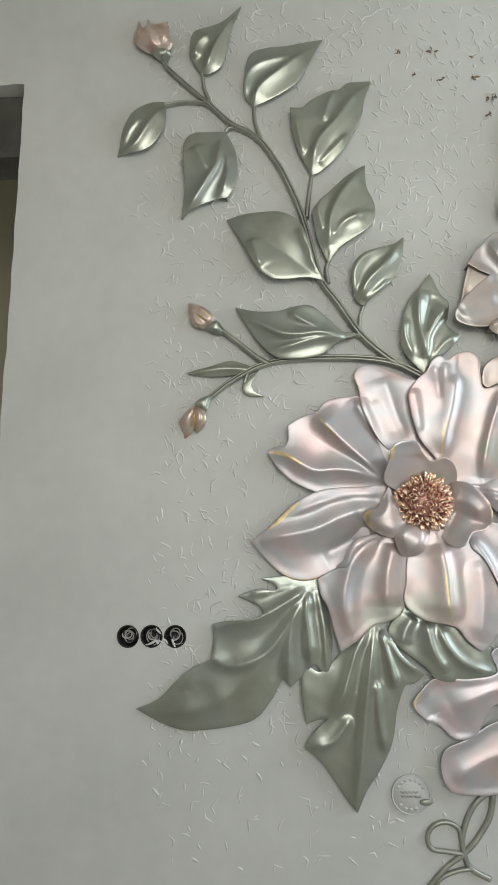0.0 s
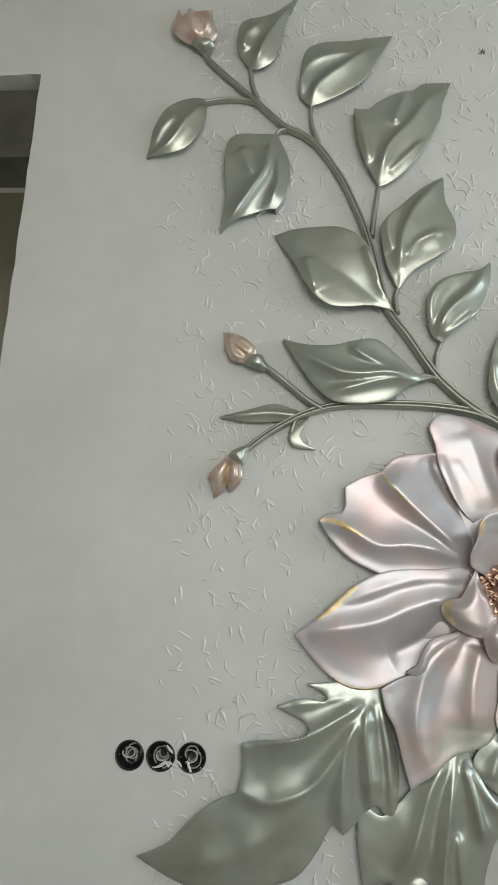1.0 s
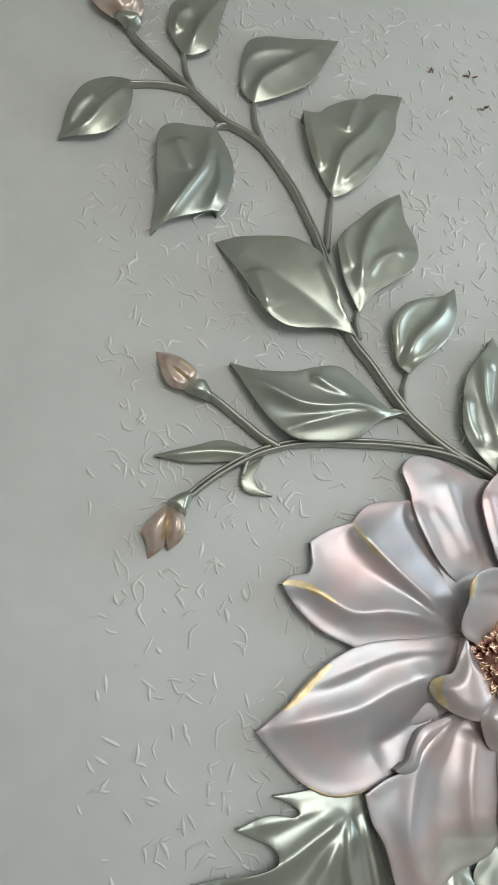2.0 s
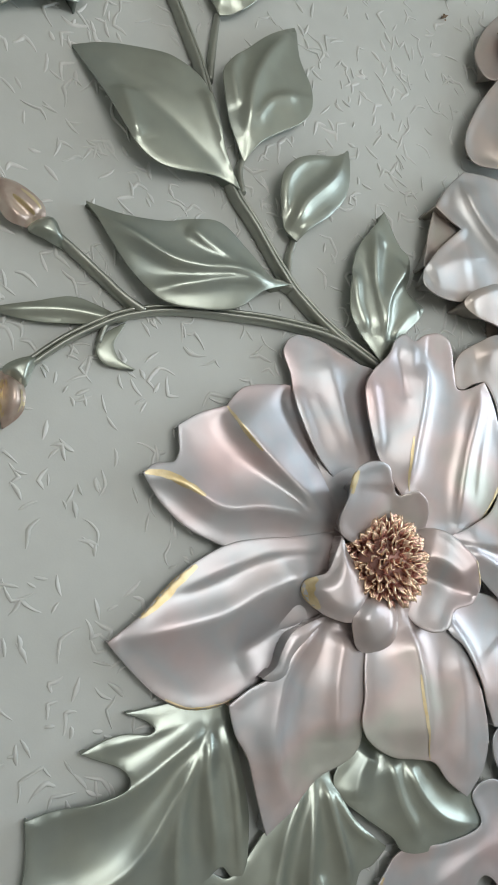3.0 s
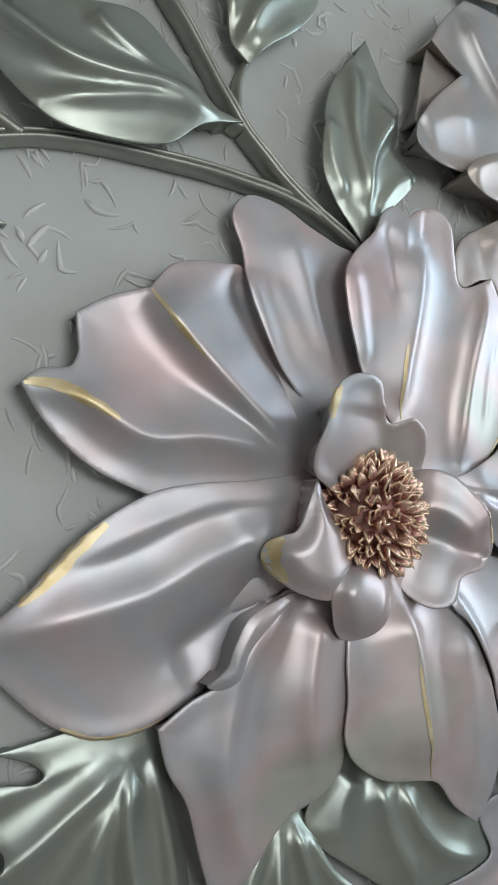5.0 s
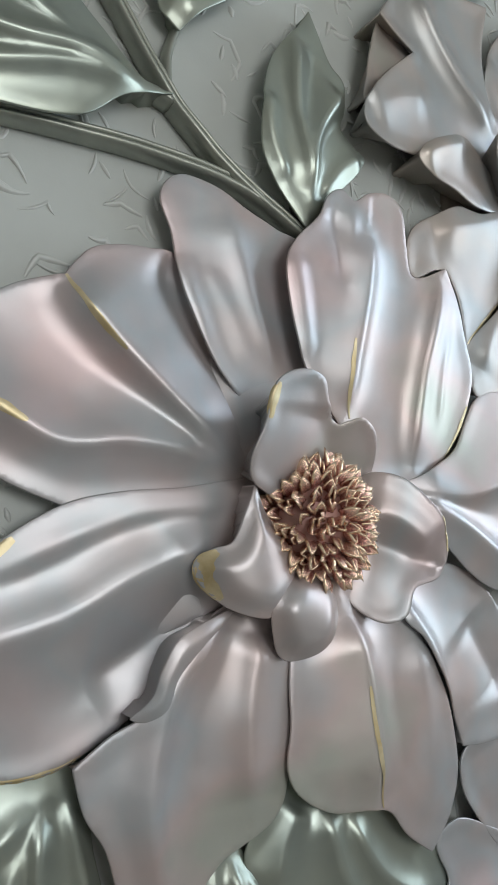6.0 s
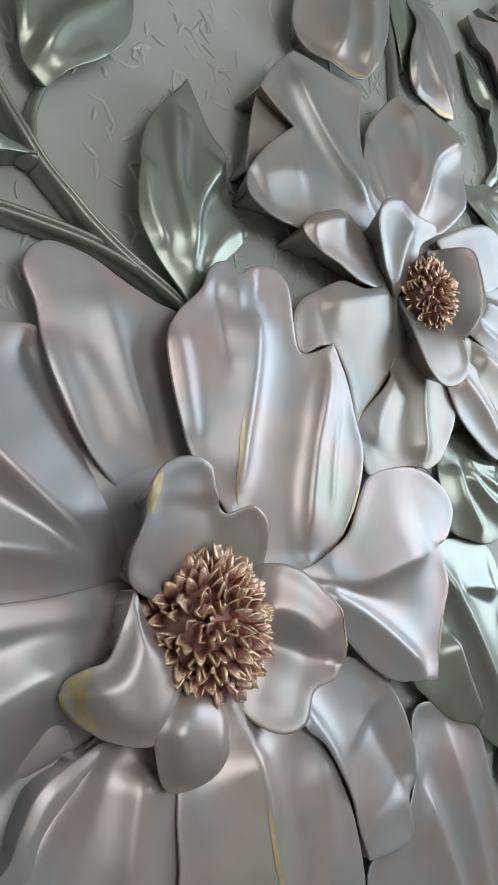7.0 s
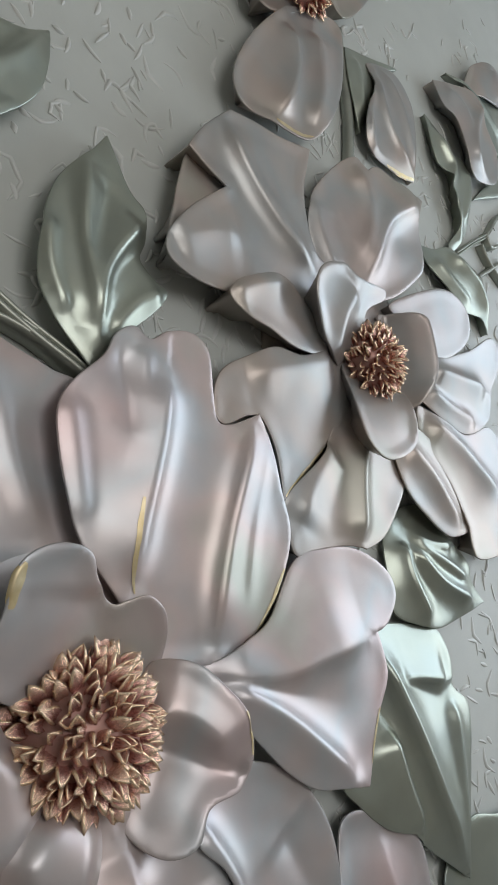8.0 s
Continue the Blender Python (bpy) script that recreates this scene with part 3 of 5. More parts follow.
# ---------------------------------------------------------------- second flower
flower_two = empty("relief_flower", 1.398, 1.970, "smaller pearl-grey sculpted relief flower with copper centre on the wall", "flower", "sculpted flowers")
sculpt("petal", flower_two, PEARL_GREY, [(1.352, 2.103), (1.287, 2.138), (1.273, 2.191), (1.274, 2.242), (1.297, 2.319, 1), (1.228, 2.306), (1.164, 2.303), (1.113, 2.296, 1), (1.066, 2.25), (1.034, 2.204, 1), (1.071, 2.181), (1.1, 2.168, 1), (1.034, 2.112), (0.995, 2.064), (0.995, 2.03), (1.038, 2.011), (1.088, 2.01), (1.143, 2.02), (1.23, 2.028), (1.331, 2.039)],
       [(1.34, 2.082), (1.029, 2.166)], (0.03, 0.046, 0.055), (-0.003, 0.03),
       folds=[([(1.098, 2.277), (1.132, 2.21), (1.199, 2.147), (1.289, 2.096)], 0.016, 0.025, 0.01), ([(1, 2.053), (1.058, 2.089), (1.122, 2.104)], 0.008, 0.03, 0.02)])
sculpt("petal", flower_two, PEARL_GREY, [(1.072, 2.246), (1.043, 2.205), (1.028, 2.159), (1.021, 2.123), (1.013, 2.079), (1.051, 2.1), (1.172, 2.195), (1.166, 2.25)],
       [(1.164, 2.212), (1.025, 2.142)], (0.046, 0.044, 0.036), (-0.002, 0.02))
sculpt("petal", flower_two, PEARL_GREY, [(1.088, 2.001), (1.101, 2.022), (1.14, 2.042), (1.19, 2.056), (1.227, 2.04), (1.265, 2.006), (1.287, 1.962), (1.219, 1.955), (1.16, 1.97), (1.117, 1.979)],
       [(1.279, 1.984), (1.103, 2.014)], (0.05, 0.058, 0.06), (-0.0015, 0.03),
       folds=[([(1.088, 2.001), (1.135, 2.027), (1.193, 2.044)], 0.01, 0.01, 0.014)])
sculpt("petal", flower_two, PEARL_GREY, [(1.357, 1.967), (1.322, 1.978), (1.23, 1.945), (1.178, 1.948), (1.123, 1.924), (1.084, 1.902), (1.067, 1.876), (1.065, 1.839), (1.081, 1.826), (1.12, 1.843), (1.145, 1.842), (1.169, 1.799), (1.176, 1.734, 1), (1.209, 1.763), (1.262, 1.809), (1.327, 1.878)],
       [(1.345, 1.956), (1.101, 1.822)], (0.035, 0.043, 0.045), (-0.0015, 0.03),
       folds=[([(1.31, 1.953), (1.203, 1.922), (1.113, 1.896)], 0.014, 0.02, 0.022)],
       gold=[([(1.179, 1.738), (1.221, 1.774), (1.269, 1.814)],)])
sculpt("petal", flower_two, PEARL_GREY, [(1.349, 1.91), (1.263, 1.807), (1.179, 1.734), (1.186, 1.678), (1.201, 1.66), (1.259, 1.672), (1.305, 1.676), (1.342, 1.671, 1), (1.39, 1.69), (1.435, 1.736), (1.463, 1.784), (1.46, 1.84), (1.416, 1.882)],
       [(1.377, 1.896), (1.285, 1.669)], (0.035, 0.0405, 0.04), (-0.0015, 0.03),
       folds=[([(1.359, 1.852), (1.339, 1.763), (1.33, 1.675)], 0.016, 0.012, 0.02), ([(1.291, 1.819), (1.234, 1.756), (1.206, 1.7)], 0.012, 0.02, 0.02)])
sculpt("petal", flower_two, PEARL_GREY, [(1.32, 2.11), (1.29, 2.16), (1.284, 2.2), (1.302, 2.25), (1.362, 2.317), (1.411, 2.35), (1.441, 2.334, 1), (1.476, 2.358), (1.526, 2.345), (1.607, 2.338, 1), (1.585, 2.28), (1.594, 2.22), (1.581, 2.18), (1.489, 2.11), (1.401, 2.09)],
       [(1.379, 2.1), (1.528, 2.352)], (0.035, 0.044, 0.048), (-0.0015, 0.03),
       folds=[([(1.406, 2.338), (1.426, 2.284), (1.43, 2.225), (1.40, 2.15)], 0.014, 0.024, 0.012), ([(1.596, 2.326), (1.489, 2.256), (1.443, 2.18), (1.411, 2.11)], 0.016, 0.012, 0.024), ([(1.30, 2.235), (1.31, 2.18), (1.345, 2.11)], 0.008, 0.014, 0.012)])
sculpt("inner_petal", flower_two, PEARL_GREY, [(1.32, 1.953, 1), (1.27, 1.975), (1.244, 2.009), (1.233, 2.047), (1.249, 2.079), (1.296, 2.096), (1.333, 2.085), (1.42, 2.093), (1.424, 2.079), (1.372, 2.047), (1.368, 2.011)],
       [(1.342, 1.964), (1.272, 2.085)], (0.038, 0.071, 0.09), (-0.003, 0.025),
       folds=[([(1.303, 1.958), (1.305, 2.015), (1.334, 2.065)], 0.012, 0.016, 0.012)])
sculpt("inner_petal", flower_two, PEARL_GREY, [(1.461, 1.968), (1.47, 2.03), (1.447, 2.066), (1.482, 2.072), (1.514, 2.064), (1.524, 2.024), (1.525, 1.964), (1.498, 1.911), (1.481, 1.909)],
       [(1.47, 1.991), (1.529, 1.995)], (0.033, 0.069, 0.09), (-0.003, 0.025))
sculpt("inner_petal", flower_two, PEARL_GREY, [(1.392, 1.953), (1.336, 1.957), (1.323, 1.907), (1.319, 1.841), (1.338, 1.808), (1.378, 1.801), (1.44, 1.828), (1.474, 1.873), (1.489, 1.924), (1.469, 1.958)],
       [(1.411, 1.948), (1.396, 1.806)], (0.038, 0.069, 0.085), (-0.003, 0.025))
sculpt("petal", flower_two, PEARL_GREY, [(1.489, 2.075), (1.476, 2.093), (1.566, 2.139), (1.668, 2.173), (1.738, 2.154), (1.739, 2.1), (1.689, 2.053), (1.614, 2.021), (1.544, 2.023)],
       [(1.486, 2.043), (1.74, 2.125)], (0.04, 0.043, 0.04), (-0.0015, 0.03))
sculpt("petal", flower_two, PEARL_GREY, [(1.515, 1.998), (1.595, 2.017), (1.723, 2.058), (1.824, 2.107), (1.846, 2.062), (1.784, 1.978), (1.761, 1.923), (1.673, 1.885), (1.604, 1.901), (1.542, 1.935)],
       [(1.531, 1.981), (1.807, 1.995)], (0.035, 0.0405, 0.04), (-0.0015, 0.03),
       folds=[([(1.577, 1.995), (1.664, 1.988), (1.76, 1.982)], 0.014, 0.012, 0.016), ([(1.557, 1.961), (1.617, 1.928), (1.706, 1.907)], 0.012, 0.012, 0.016)])
sculpt("petal", flower_two, PEARL_GREY, [(1.531, 1.918), (1.587, 1.904), (1.68, 1.885), (1.768, 1.907), (1.824, 1.833), (1.842, 1.7), (1.722, 1.662), (1.652, 1.661), (1.64, 1.711, 1), (1.599, 1.783), (1.532, 1.857)],
       [(1.534, 1.909), (1.775, 1.688)], (0.035, 0.0405, 0.04), (-0.0015, 0.03),
       folds=[([(1.538, 1.895), (1.63, 1.855), (1.762, 1.76)], 0.016, 0.014, 0.02)])
sculpt("petal", flower_two, PEARL_GREY, [(1.439, 1.884), (1.514, 1.875), (1.591, 1.823), (1.654, 1.709, 1), (1.58, 1.695), (1.517, 1.726), (1.455, 1.782)],
       [(1.456, 1.878), (1.619, 1.701)], (0.04, 0.0405, 0.035), (-0.0015, 0.03),
       folds=[([(1.459, 1.846), (1.529, 1.796), (1.612, 1.704)], 0.014, 0.014, 0.018)])
flower_centre(flower_two, 1.398, 1.970, 0.044, 0.064, 0.05, 130, 0.0165)
bm = bmesh.new()
bmesh.ops.create_uvsphere(bm, u_segments=40, v_segments=16, radius=1)
bmesh.ops.transform(bm, matrix=Matrix.Translation((1.398, 0, 1.970)) @ Matrix.Diagonal((0.20, 0.032, 0.20, 1)), verts=bm.verts)
under(part("receptacle", bm, PEARL_GREY), flower_two)

# ---------------------------------------------------------------- third flower, low on the wall
flower_three = empty("relief_flower", 1.17, 0.87, "pearl-grey sculpted relief flower below the large one", "flower", "sculpted flowers")
sculpt("petal", flower_three, PEARL, [(1.126, 1.161), (1.116, 1.115), (1.141, 1.068), (1.193, 1.007), (1.253, 0.966), (1.335, 0.93), (1.453, 0.903), (1.439, 1.028), (1.428, 1.186), (1.413, 1.267), (1.325, 1.318), (1.262, 1.319), (1.239, 1.243), (1.196, 1.187)],
       [(1.396, 0.906), (1.307, 1.296)], (0.022, 0.03, 0.022), (-0.004, 0.03),
       folds=[([(1.352, 0.945), (1.287, 1.096), (1.246, 1.237)], 0.014, 0.02, 0.014), ([(1.391, 0.957), (1.359, 1.139), (1.33, 1.294)], 0.01, 0.02, 0.014)])
sculpt("petal", flower_three, PEARL, [(1.104, 1.076), (1.056, 1.058), (1.068, 1.004), (0.988, 0.985), (0.899, 0.986), (0.86, 0.956), (0.831, 0.913), (0.867, 0.87), (0.901, 0.859), (0.944, 0.821), (0.99, 0.824), (1.008, 0.84), (1.034, 0.888), (1.059, 0.919), (1.09, 0.905), (1.117, 0.867, 1), (1.147, 0.887), (1.199, 0.93), (1.31, 0.918), (1.298, 0.978), (1.178, 1.041)],
       [(1.299, 0.931), (0.882, 0.895)], (0.022, 0.03, 0.022), (-0.004, 0.03),
       folds=[([(1.243, 0.972), (1.083, 0.964), (0.933, 0.902)], 0.012, 0.03, 0.02)],
       gold=[([(0.856, 0.95), (0.836, 0.916), (0.841, 0.883)],)])
sculpt("petal", flower_three, PEARL, [(1.308, 0.92), (1.211, 0.936), (1.15, 0.891), (1.114, 0.821), (1.086, 0.739), (1.163, 0.615), (1.281, 0.555), (1.379, 0.617), (1.384, 0.785)],
       [(1.352, 0.883), (1.201, 0.597)], (0.022, 0.03, 0.022), (-0.004, 0.03),
       folds=[([(1.291, 0.904), (1.193, 0.849), (1.137, 0.735)], 0.014, 0.014, 0.02), ([(1.325, 0.861), (1.285, 0.765), (1.253, 0.626)], 0.012, 0.014, 0.014)])
sculpt("petal", flower_three, PEARL, [(1.174, 0.881), (1.062, 0.867), (0.981, 0.821), (0.917, 0.79), (0.903, 0.736), (0.928, 0.681), (1.005, 0.67), (1.083, 0.678), (1.163, 0.7), (1.216, 0.805)],
       [(1.187, 0.819), (0.915, 0.727)], (0.02, 0.0255, 0.025), (-0.004, 0.03),
       folds=[([(1.151, 0.807), (1.023, 0.762), (0.928, 0.708)], 0.01, 0.02, 0.02)])
sculpt("inner_petal", flower_three, PEARL, [(1.22, 0.969), (1.222, 0.931), (1.238, 0.884), (1.305, 0.825), (1.396, 0.811), (1.343, 0.872), (1.286, 0.944)],
       [(1.319, 0.878), (1.254, 0.862)], (0.05, 0.059, 0.06), (-0.003, 0.025))
sculpt("inner_petal", flower_three, PEARL, [(1.286, 0.956), (1.268, 0.994), (1.304, 1.041), (1.402, 1.019), (1.444, 0.926), (1.368, 0.91)],
       [(1.334, 0.918), (1.356, 1.029)], (0.05, 0.0615, 0.065), (-0.003, 0.025))
flower_centre(flower_three, *(1.334, 0.89), 0.05, 0.05, 0.04, 110, 0.015)
# ---------------------------------------------------------------- upper bloom
flower_four = empty("relief_flower", 1.37, 2.62, "pearl sculpted relief bloom on a stem above", "flower", "sculpted flowers")
sculpt("petal", flower_four, PEARL_GREY, [(1.279, 2.584), (1.237, 2.548), (1.183, 2.479), (1.148, 2.412), (1.144, 2.367), (1.168, 2.339), (1.224, 2.337), (1.277, 2.339), (1.313, 2.349), (1.346, 2.388), (1.382, 2.46), (1.401, 2.551), (1.393, 2.618)],
       [(1.344, 2.616), (1.272, 2.34)], (0.05, 0.0455, 0.035), (-0.004, 0.03),
       folds=[([(1.263, 2.542), (1.272, 2.464), (1.255, 2.4), (1.221, 2.344)], 0.016, 0.012, 0.020), ([(1.325, 2.562), (1.333, 2.463), (1.313, 2.366)], 0.014, 0.020, 0.012)],
       gold=[([(1.223, 2.342), (1.277, 2.343), (1.31, 2.35)],)])
sculpt("petal", flower_four, PEARL_GREY, [(1.227, 2.549), (1.201, 2.564), (1.192, 2.619), (1.238, 2.697), (1.307, 2.754), (1.339, 2.708), (1.327, 2.626), (1.279, 2.573)],
       [(1.339, 2.637), (1.241, 2.691)], (0.05, 0.0455, 0.035), (-0.004, 0.03))
sculpt("petal", flower_four, PEARL_GREY, [(1.379, 2.684), (1.374, 2.757), (1.467, 2.898), (1.576, 2.968), (1.602, 2.899), (1.507, 2.743), (1.421, 2.648)],
       [(1.38, 2.663), (1.555, 2.928)], (0.05, 0.0455, 0.035), (-0.004, 0.03))
stem("stem", flower_four, [(1.453, 2.671), (1.459, 2.572), (1.46, 2.486), (1.446, 2.372)], 0.015, 0.012, 0.012)
flower_centre(flower_four, *(1.305, 2.64), 0.05, 0.056, 0.045, 120, 0.0155)

# ---------------------------------------------------------------- leaves round the flowers
leaves_low = empty("leaf_spray", 0.6, 1.1, "large lobed silver-green relief leaves below the big flower", "leaves", "sculpted leaves")
sculpt("leaf", leaves_low, GREEN, [(0.6, 1.285), (0.529, 1.285), (0.462, 1.276), (0.402, 1.27, 1), (0.435, 1.255), (0.448, 1.241), (0.435, 1.234), (0.404, 1.239), (0.373, 1.235), (0.334, 1.219, 1), (0.36, 1.207), (0.39, 1.194), (0.406, 1.179), (0.404, 1.166), (0.386, 1.157), (0.345, 1.15), (0.295, 1.146), (0.256, 1.137, 1), (0.258, 1.083), (0.25, 1.035, 1), (0.194, 1.011), (0.144, 0.97), (0.094, 0.921), (0.03, 0.894, 1), (0.111, 0.854), (0.186, 0.836), (0.293, 0.847), (0.375, 0.869), (0.425, 0.924), (0.458, 0.98), (0.482, 0.961, 1), (0.515, 0.99), (0.551, 1.024), (0.572, 1.006), (0.595, 0.982, 1), (0.604, 1.082), (0.598, 1.135), (0.588, 1.2)],
       [(0.575, 1.27), (0.03, 0.894)], (0.016, 0.02, 0.006), (0.001, 0.012),
       folds=[([(0.535, 1.24), (0.476, 1.203), (0.405, 1.165), (0.30, 1.14)], 0.014, 0.016, 0.012), ([(0.538, 1.235), (0.529, 1.175), (0.536, 1.111), (0.543, 1.03)], 0.015, 0.014, 0.010), ([(0.53, 1.22), (0.495, 1.153), (0.481, 1.081), (0.48, 0.975)], 0.013, 0.012, 0.014), ([(0.522, 1.22), (0.464, 1.116), (0.405, 1.05), (0.32, 1.02), (0.255, 1.037)], 0.012, 0.014, 0.016), ([(0.561, 1.238), (0.579, 1.139), (0.589, 1.009)], 0.008, 0.010, 0.008), ([(0.51, 1.252), (0.452, 1.238), (0.36, 1.224)], 0.004, 0.010, 0.008), ([(0.45, 1.10), (0.36, 0.98), (0.22, 0.90), (0.08, 0.885)], 0.008, 0.02, 0.03)])
sculpt("leaf", leaves_low, GREEN, [(0.741, 1.17), (0.682, 1.122), (0.639, 1.067), (0.572, 1.003), (0.524, 1.019), (0.514, 0.948), (0.526, 0.858, 1), (0.561, 0.871), (0.589, 0.872, 1), (0.545, 0.832), (0.521, 0.793, 1), (0.567, 0.754), (0.606, 0.7), (0.637, 0.654), (0.666, 0.616, 1), (0.693, 0.678), (0.726, 0.724), (0.759, 0.787), (0.774, 0.833), (0.782, 0.887), (0.793, 0.926), (0.811, 0.965), (0.838, 0.972), (0.867, 0.996, 1), (0.801, 1.054), (0.764, 1.13)],
       [(0.727, 1.154), (0.667, 0.616)], (0.01, 0.024, 0.016), (0.001, 0.012),
       folds=[([(0.731, 1.14), (0.714, 1.038), (0.695, 0.90), (0.665, 0.64)], 0.016, 0.013, 0.012), ([(0.715, 1.13), (0.672, 1.059), (0.635, 0.947), (0.592, 0.88)], 0.014, 0.012, 0.014), ([(0.745, 1.124), (0.765, 1.049), (0.787, 0.955)], 0.015, 0.008, 0.012), ([(0.726, 0.99), (0.735, 0.87), (0.75, 0.785)], 0.012, 0.010, 0.012), ([(0.757, 1.112), (0.80, 1.045), (0.855, 1.003)], 0.012, 0.008, 0.010), ([(0.657, 0.882), (0.60, 0.812), (0.536, 0.796)], 0.009, 0.012, 0.012)])
sculpt("leaf", leaves_low, GREEN, [(0.824, 1.19), (0.785, 1.15), (0.768, 1.118), (0.78, 1.089), (0.825, 1.051), (0.873, 1.015), (0.897, 0.987), (0.951, 0.978), (1.025, 0.99), (1.075, 1.0, 1), (1.067, 1.026), (1.059, 1.058), (1.0, 1.13), (0.911, 1.16)],
       [(0.84, 1.169), (0.99, 0.985)], (0.018, 0.030, 0.03), (0.001, 0.012),
       folds=[([(0.872, 1.15), (0.882, 1.105), (0.895, 1.06), (0.93, 1.0)], 0.013, 0.016, 0.014), ([(0.905, 1.14), (0.935, 1.075), (0.98, 1.03), (1.06, 1.0)], 0.014, 0.014, 0.012), ([(0.84, 1.16), (0.815, 1.12), (0.805, 1.08)], 0.008, 0.014, 0.014)])
leaves_right = empty("leaf_spray", 1.55, 1.5, "ribbed silver-green relief leaves beside the big flower", "leaves", "sculpted leaves")
sculpt("leaf", leaves_right, GREEN, [(1.429, 1.686), (1.468, 1.733), (1.534, 1.75), (1.567, 1.716), (1.607, 1.687), (1.658, 1.649), (1.662, 1.619), (1.698, 1.583, 1), (1.62, 1.563), (1.545, 1.547), (1.476, 1.557), (1.429, 1.577), (1.426, 1.624)],
       [(1.48, 1.714), (1.622, 1.562)], (0.012, 0.022, 0.018), (0.001, 0.012),
       folds=[([(1.462, 1.689), (1.465, 1.63), (1.507, 1.555)], 0.018, 0.012, 0.012), ([(1.479, 1.68), (1.546, 1.62), (1.65, 1.584)], 0.018, 0.012, 0.01), ([(1.493, 1.685), (1.576, 1.648), (1.636, 1.62)], 0.014, 0.008, 0.01), ([(1.492, 1.694), (1.547, 1.681), (1.596, 1.681)], 0.012, 0.01, 0.01)])
sculpt("leaf", leaves_right, GREEN, [(1.347, 1.545), (1.418, 1.56), (1.531, 1.545), (1.556, 1.503), (1.553, 1.455), (1.59, 1.42), (1.576, 1.337), (1.557, 1.274), (1.54, 1.18, 1), (1.45, 1.24), (1.404, 1.275, 1), (1.349, 1.292), (1.299, 1.33), (1.271, 1.363), (1.311, 1.398), (1.35, 1.467)],
       [(1.413, 1.54), (1.529, 1.193)], (0.016, 0.028, 0.02), (0.001, 0.012),
       folds=[([(1.354, 1.55), (1.38, 1.485), (1.429, 1.378), (1.472, 1.285), (1.525, 1.20)], 0.024, 0.026, 0.009), ([(1.365, 1.42), (1.385, 1.35), (1.42, 1.27)], 0.018, 0.008, 0.022), ([(1.40, 1.482), (1.451, 1.478), (1.53, 1.467)], 0.016, 0.022, 0.008), ([(1.535, 1.44), (1.54, 1.364), (1.535, 1.25)], 0.010, 0.012, 0.014)])
sculpt("leaf", leaves_right, GREEN, [(1.565, 1.252), (1.644, 1.245), (1.779, 1.23), (1.881, 1.138), (1.74, 1.071), (1.565, 1.106), (1.489, 1.18)],
       [(1.553, 1.125), (1.791, 1.205)], (0.015, 0.0235, 0.02), (0.001, 0.012))

# ---------------------------------------------------------------- leafy branch
branch = empty("relief_branch", 0.6, 2.2, "silver-green sculpted branch with pointed leaves on the wall", "branch", "sculpted branches")
sculpt("leaf", branch, GREEN, [(0.105, 2.786, 1), (0.064, 2.784), (0.007, 2.753), (-0.026, 2.696), (-0.038, 2.643), (-0.048, 2.611, 1), (0.012, 2.614), (0.063, 2.634), (0.099, 2.687), (0.109, 2.735)],
       [(0.106, 2.781), (-0.048, 2.61)], (0.014, 0.028, 0.009), (0.0005, 0.010),
       folds=[([(0.108, 2.764), (0.063, 2.71), (0.016, 2.641), (-0.036, 2.607)], 0.016, 0.014, 0.01), ([(0.032, 2.73), (-0.008, 2.684), (-0.028, 2.629)], 0.008, 0.01, 0.01)])
sculpt("leaf", branch, GREEN, [(0.225, 2.878, 1), (0.192, 2.931), (0.189, 2.976), (0.202, 3.019), (0.258, 3.037), (0.307, 3.061), (0.353, 3.118, 1), (0.327, 3.031), (0.307, 2.958), (0.288, 2.899), (0.251, 2.876)],
       [(0.225, 2.876), (0.353, 3.114)], (0.014, 0.028, 0.009), (0.0005, 0.010),
       folds=[([(0.233, 2.873), (0.258, 2.934), (0.291, 2.997), (0.349, 3.087)], 0.017, 0.008, 0.014), ([(0.204, 2.929), (0.213, 2.974), (0.254, 3.01)], 0.01, 0.01, 0.01)])
sculpt("leaf", branch, GREEN, [(0.392, 2.76, 1), (0.362, 2.8), (0.365, 2.859), (0.38, 2.927), (0.431, 2.952), (0.504, 2.958), (0.614, 2.986, 1), (0.566, 2.89), (0.529, 2.829), (0.474, 2.792), (0.42, 2.768)],
       [(0.392, 2.758), (0.614, 2.982)], (0.014, 0.028, 0.009), (0.0005, 0.010),
       folds=[([(0.388, 2.753), (0.409, 2.816), (0.485, 2.876), (0.577, 2.942)], 0.014, 0.007, 0.02), ([(0.37, 2.785), (0.367, 2.847), (0.408, 2.897), (0.522, 2.923)], 0.008, 0.01, 0.012)])
sculpt("leaf", branch, GREEN, [(0.574, 2.52, 1), (0.534, 2.595), (0.514, 2.669), (0.508, 2.741, 1), (0.545, 2.739), (0.573, 2.762), (0.636, 2.795), (0.663, 2.8), (0.697, 2.827), (0.767, 2.829, 1), (0.742, 2.763), (0.731, 2.707), (0.684, 2.616), (0.639, 2.559), (0.595, 2.527)],
       [(0.574, 2.52), (0.736, 2.82)], (0.018, 0.034, 0.016), (0.0005, 0.010),
       folds=[([(0.572, 2.534), (0.592, 2.618), (0.657, 2.696), (0.694, 2.752), (0.745, 2.804)], 0.016, 0.008, 0.02), ([(0.611, 2.687), (0.626, 2.74), (0.649, 2.792)], 0.01, 0.01, 0.01), ([(0.59, 2.548), (0.641, 2.597), (0.688, 2.642)], 0.009, 0.008, 0.012), ([(0.548, 2.582), (0.535, 2.648), (0.521, 2.715)], 0.007, 0.01, 0.012)])
